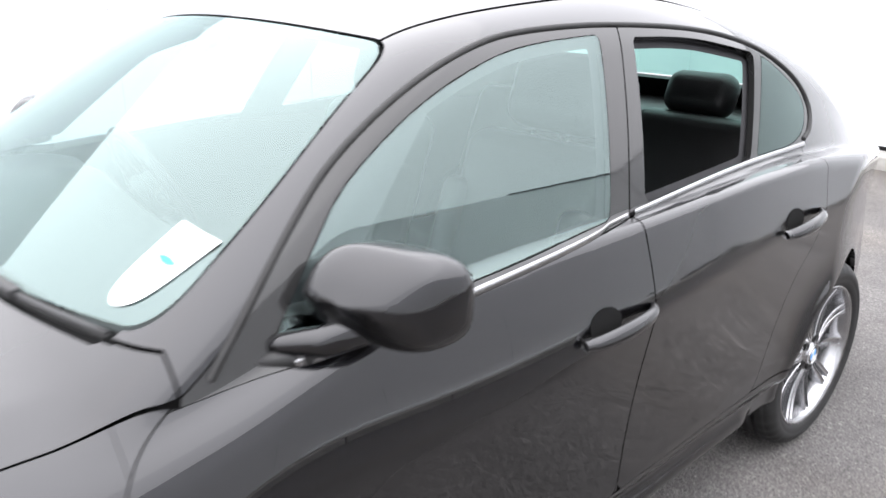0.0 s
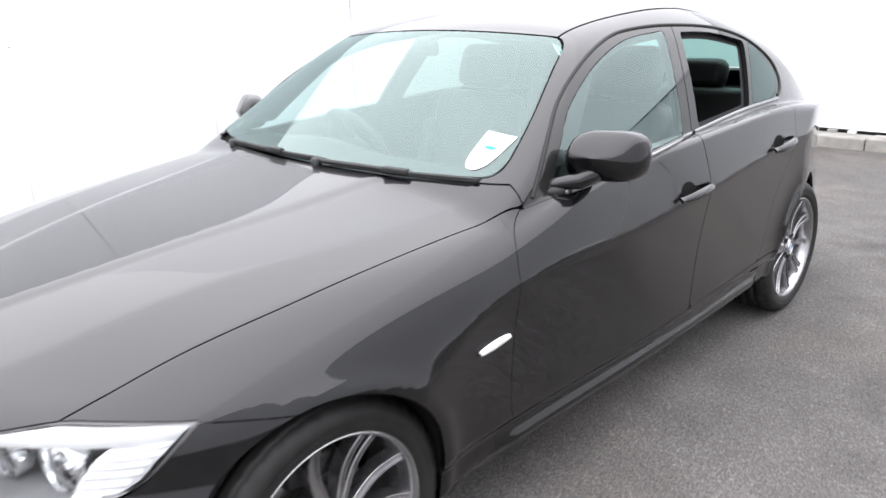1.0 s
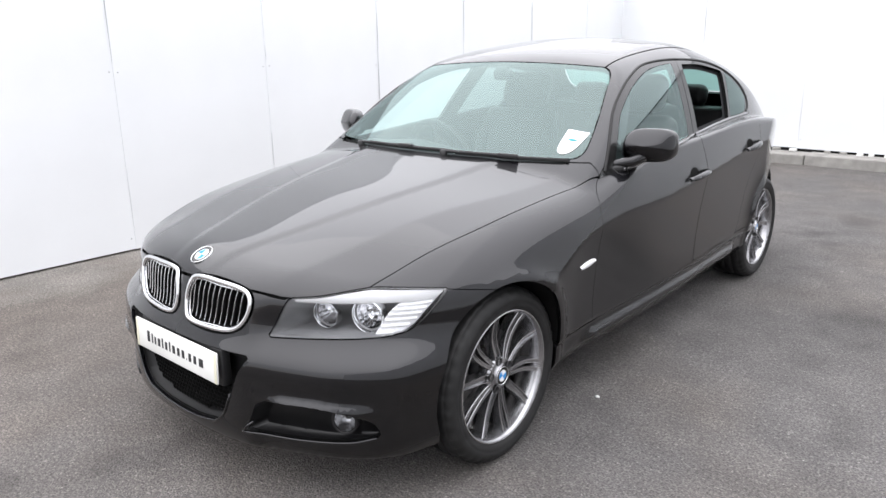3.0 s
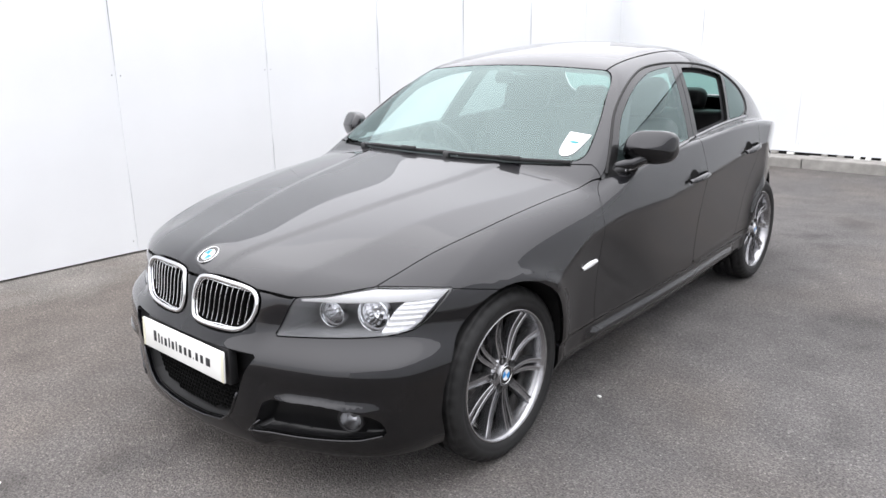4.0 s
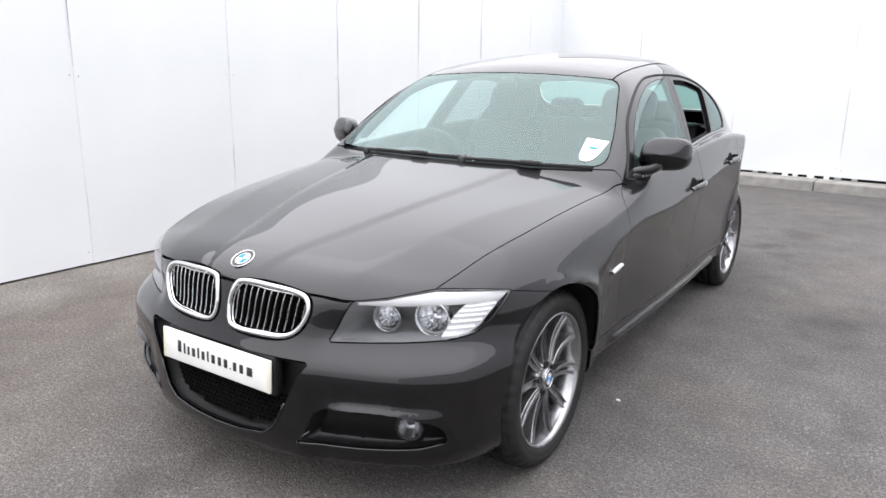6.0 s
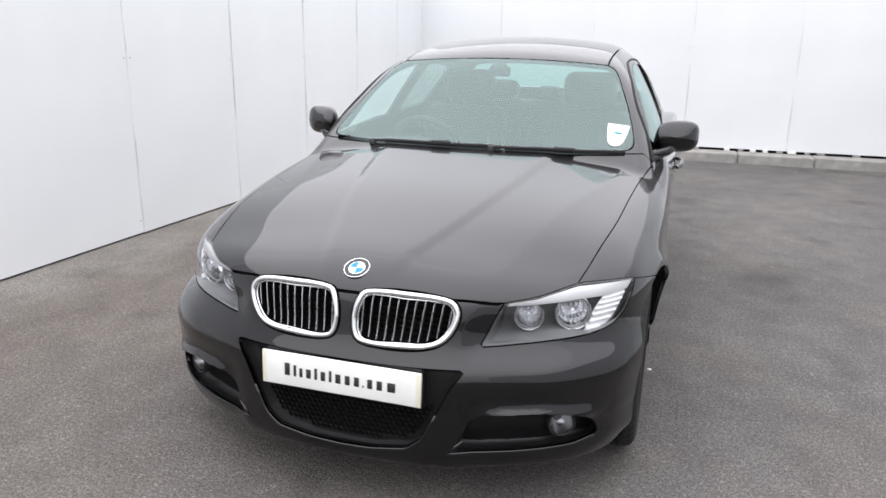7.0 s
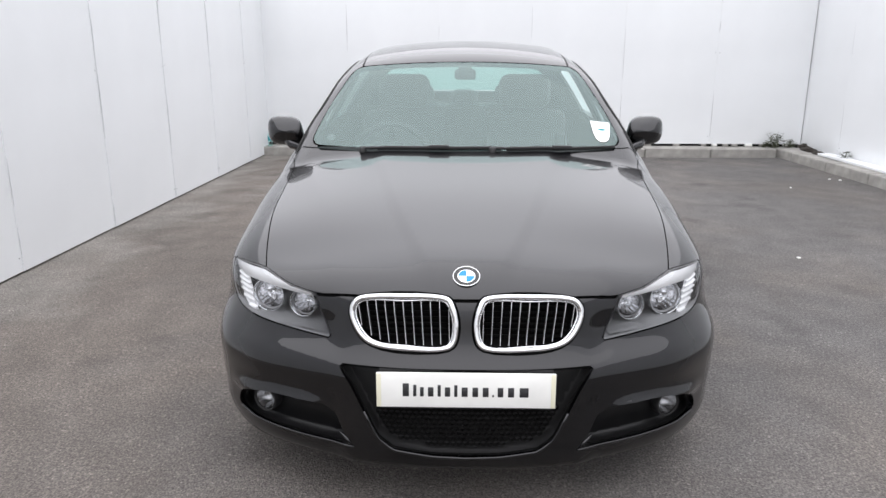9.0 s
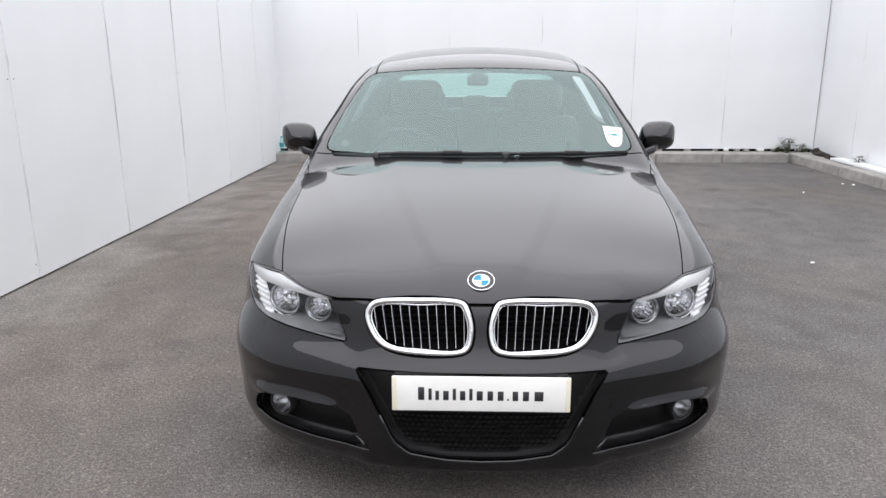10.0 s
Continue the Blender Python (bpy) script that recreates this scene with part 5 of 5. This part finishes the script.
while x < 4.6:
    wd = rnd.uniform(0.05, 0.10)
    part("packing_block", block((x, 7.705, 0.124), (x + wd, 7.765, 0.153), 0.002, segs=1), CONCRETE if rnd.random() < 0.5 else WHITE_PLASTIC, foot, smooth=False)
    x += wd + rnd.choice((0.06, 0.09, 0.11, 0.11, 0.32))


def kerb(a, b, n, name="kerb"):
    k = tagged(empty(name), "weathered grey concrete kerb at the wall's foot", "kerb", kind="structure")
    a, b = Vector(a), Vector(b)
    d = b - a
    rot = Matrix.Rotation(math.atan2(d.y, d.x), 4, "Z")
    ln = d.length / n
    rnd = random.Random(n)
    for i in range(n):
        bm = block((0.004, 0, -0.05), (ln - 0.004, 0.32, 0.124), 0.014, segs=2)
        for v in bm.verts:
            v.co = v.co + Vector((0, rnd.uniform(-0.003, 0.003), rnd.uniform(-0.003, 0.003)))
        p = part("kerb_stone", bm, CONCRETE, k, smooth=False)
        p.matrix_basis = Matrix.Translation(a + d * (i / n) + Vector((0, rnd.uniform(-0.006, 0.006), rnd.uniform(-0.006, 0.004)))) @ rot
    return k


kerb((-2.88, KERB_Y + 0.05, 0), (4.36, KERB_Y - 0.02, 0), 8)
kerb((4.40, KERB_Y + 0.28, 0), (4.42, 7.10, 0), 1)
kerb((4.42, 7.10, 0), (4.50, 4.4, 0), 3)
kerb((4.50, 4.4, 0), (4.36, -6.0, 0), 11)

# white board lying on the east kerb
board = part("board", block((0, 0, 0), (4.6, 0.17, 0.028), 0.003), WALL, smooth=False)
board.matrix_basis = Matrix.Translation((4.60, 6.75, 0.128)) @ Matrix.Rotation(radians(-89), 4, "Z")
tagged(board, "white painted board lying on the kerb", "board")


def weed(at, size, seed, n):
    rnd = random.Random(seed)
    root = part("weed", tube([(0, 0, -0.01), (0.005, 0, size * 0.35), (0.012, 0.004, size * 0.8)], [0.006, 0.004, 0.002], 6), LEAF)
    v, f = [], []
    for i in range(n):
        a, z = rnd.uniform(0, 6.28), rnd.uniform(0.05, 1.0) * size
        r0 = rnd.uniform(0.1, 0.75) * size * (1.1 - 0.5 * z / size)
        c = Vector((r0 * math.cos(a), r0 * math.sin(a) * 0.6, z * rnd.uniform(0.6, 1.0)))
        l, w = rnd.uniform(0.020, 0.045), rnd.uniform(0.007, 0.014)
        u = Vector((math.cos(a + rnd.uniform(-1, 1)), math.sin(a + rnd.uniform(-1, 1)), rnd.uniform(-0.6, 0.5))).normalized()
        s = u.cross(Vector((rnd.uniform(-0.4, 0.4), rnd.uniform(-0.4, 0.4), 1))).normalized()
        k = len(v)
        v += [c - u * l, c + s * w, c + u * l + Vector((0, 0, -0.008)), c - s * w]
        f += [(k, k + 1, k + 2, k + 3)]
    for i in range(n // 10):
        a = rnd.uniform(0, 6.28)
        tip = Vector((math.cos(a) * size * 0.7, math.sin(a) * size * 0.45, size * rnd.uniform(0.4, 1.0)))
        sv, sf = tube([(0, 0, 0), tip * 0.5 + Vector((0, 0, 0.02)), tip], [0.003, 0.002, 0.001], 5)
        k = len(v)
        v += sv
        f += [tuple(i + k for i in q) for q in sf]
    tagged(part("leaves", (v, f), LEAF, root, smooth=False), kind="stuff")
    root.matrix_basis = Matrix.Translation(at)
    return tagged(root, "straggly green weed growing on the kerb", "weed", "weeds in the corner")


weed((4.28, 7.60, 0.12), 0.10, 1, 50)
weed((4.42, 7.62, 0.12), 0.22, 2, 95)
weed((4.62, 7.60, 0.12), 0.13, 3, 60)
weed((4.72, 6.30, 0.14), 0.12, 5, 30)


def clod(at, size, seed):
    bm = bmesh.new()
    bmesh.ops.create_icosphere(bm, subdivisions=3, radius=1)
    for v in bm.verts:
        q = noise.noise(v.co * 1.7 + Vector((seed, 0, 0))) + 0.5 * noise.noise(v.co * 4.3 + Vector((seed, 3, 0)))
        v.co = Vector((v.co.x * size[0], v.co.y * size[1], max(v.co.z, -0.2) * size[2])) * (1 + 0.45 * q)
    ob = part("soil_heap", bm, SOIL)
    ob.matrix_basis = Matrix.Translation(at)
    return tagged(ob, "small dark heap of soil and debris on the kerb", "soil heap", "soil heaps")


clod((4.70, 7.20, 0.13), (0.08, 0.13, 0.045), 1)
clod((4.68, 6.90, 0.13), (0.05, 0.09, 0.035), 2)
clod((4.78, 7.55, 0.13), (0.07, 0.07, 0.05), 3)

bottle = part("bottle", lathe([(0.0, 0.0), (0.0, 0.026), (0.006, 0.032), (0.05, 0.033), (0.06, 0.030), (0.07, 0.033), (0.15, 0.033), (0.185, 0.024), (0.21, 0.012), (0.222, 0.012)], 24, "z"), BOTTLE)
part("bottle_cap", lathe([(0.215, 0.0145), (0.236, 0.0145), (0.237, 0.0)], 16, "z"), TEAL_INK, bottle)
part("bottle_label", lathe([(0.085, 0.0336), (0.14, 0.0336)], 24, "z"), TEAL_INK, bottle)
bottle.matrix_basis = Matrix.Translation((-2.745, 7.55, 0.122))
tagged(bottle, "clear plastic bottle standing on the concrete kerb", "bottle")


def pebble(at, r, seed):
    bm = bmesh.new()
    bmesh.ops.create_icosphere(bm, subdivisions=2, radius=r)
    for v in bm.verts:
        v.co = Vector((v.co.x * 1.3, v.co.y, v.co.z * 0.6)) * (1 + 0.3 * noise.noise(v.co * 60 + Vector((seed, 0, 0))))
    ob = part("pebble", bm, WHITE_PLASTIC)
    ob.matrix_basis = Matrix.Translation((at[0], at[1], r * 0.4))
    return tagged(ob, "small pale pebble lying on the tarmac", "pebble", "pebbles on the yard")


for k, (px, py, r) in enumerate(((0.87, 0.62, 0.008), (2.37, 2.27, 0.012), (4.30, 5.54, 0.014), (4.22, 5.62, 0.01), (3.54, 5.07, 0.009), (-0.41, -1.26, 0.006))):
    pebble((px, py), r, k)
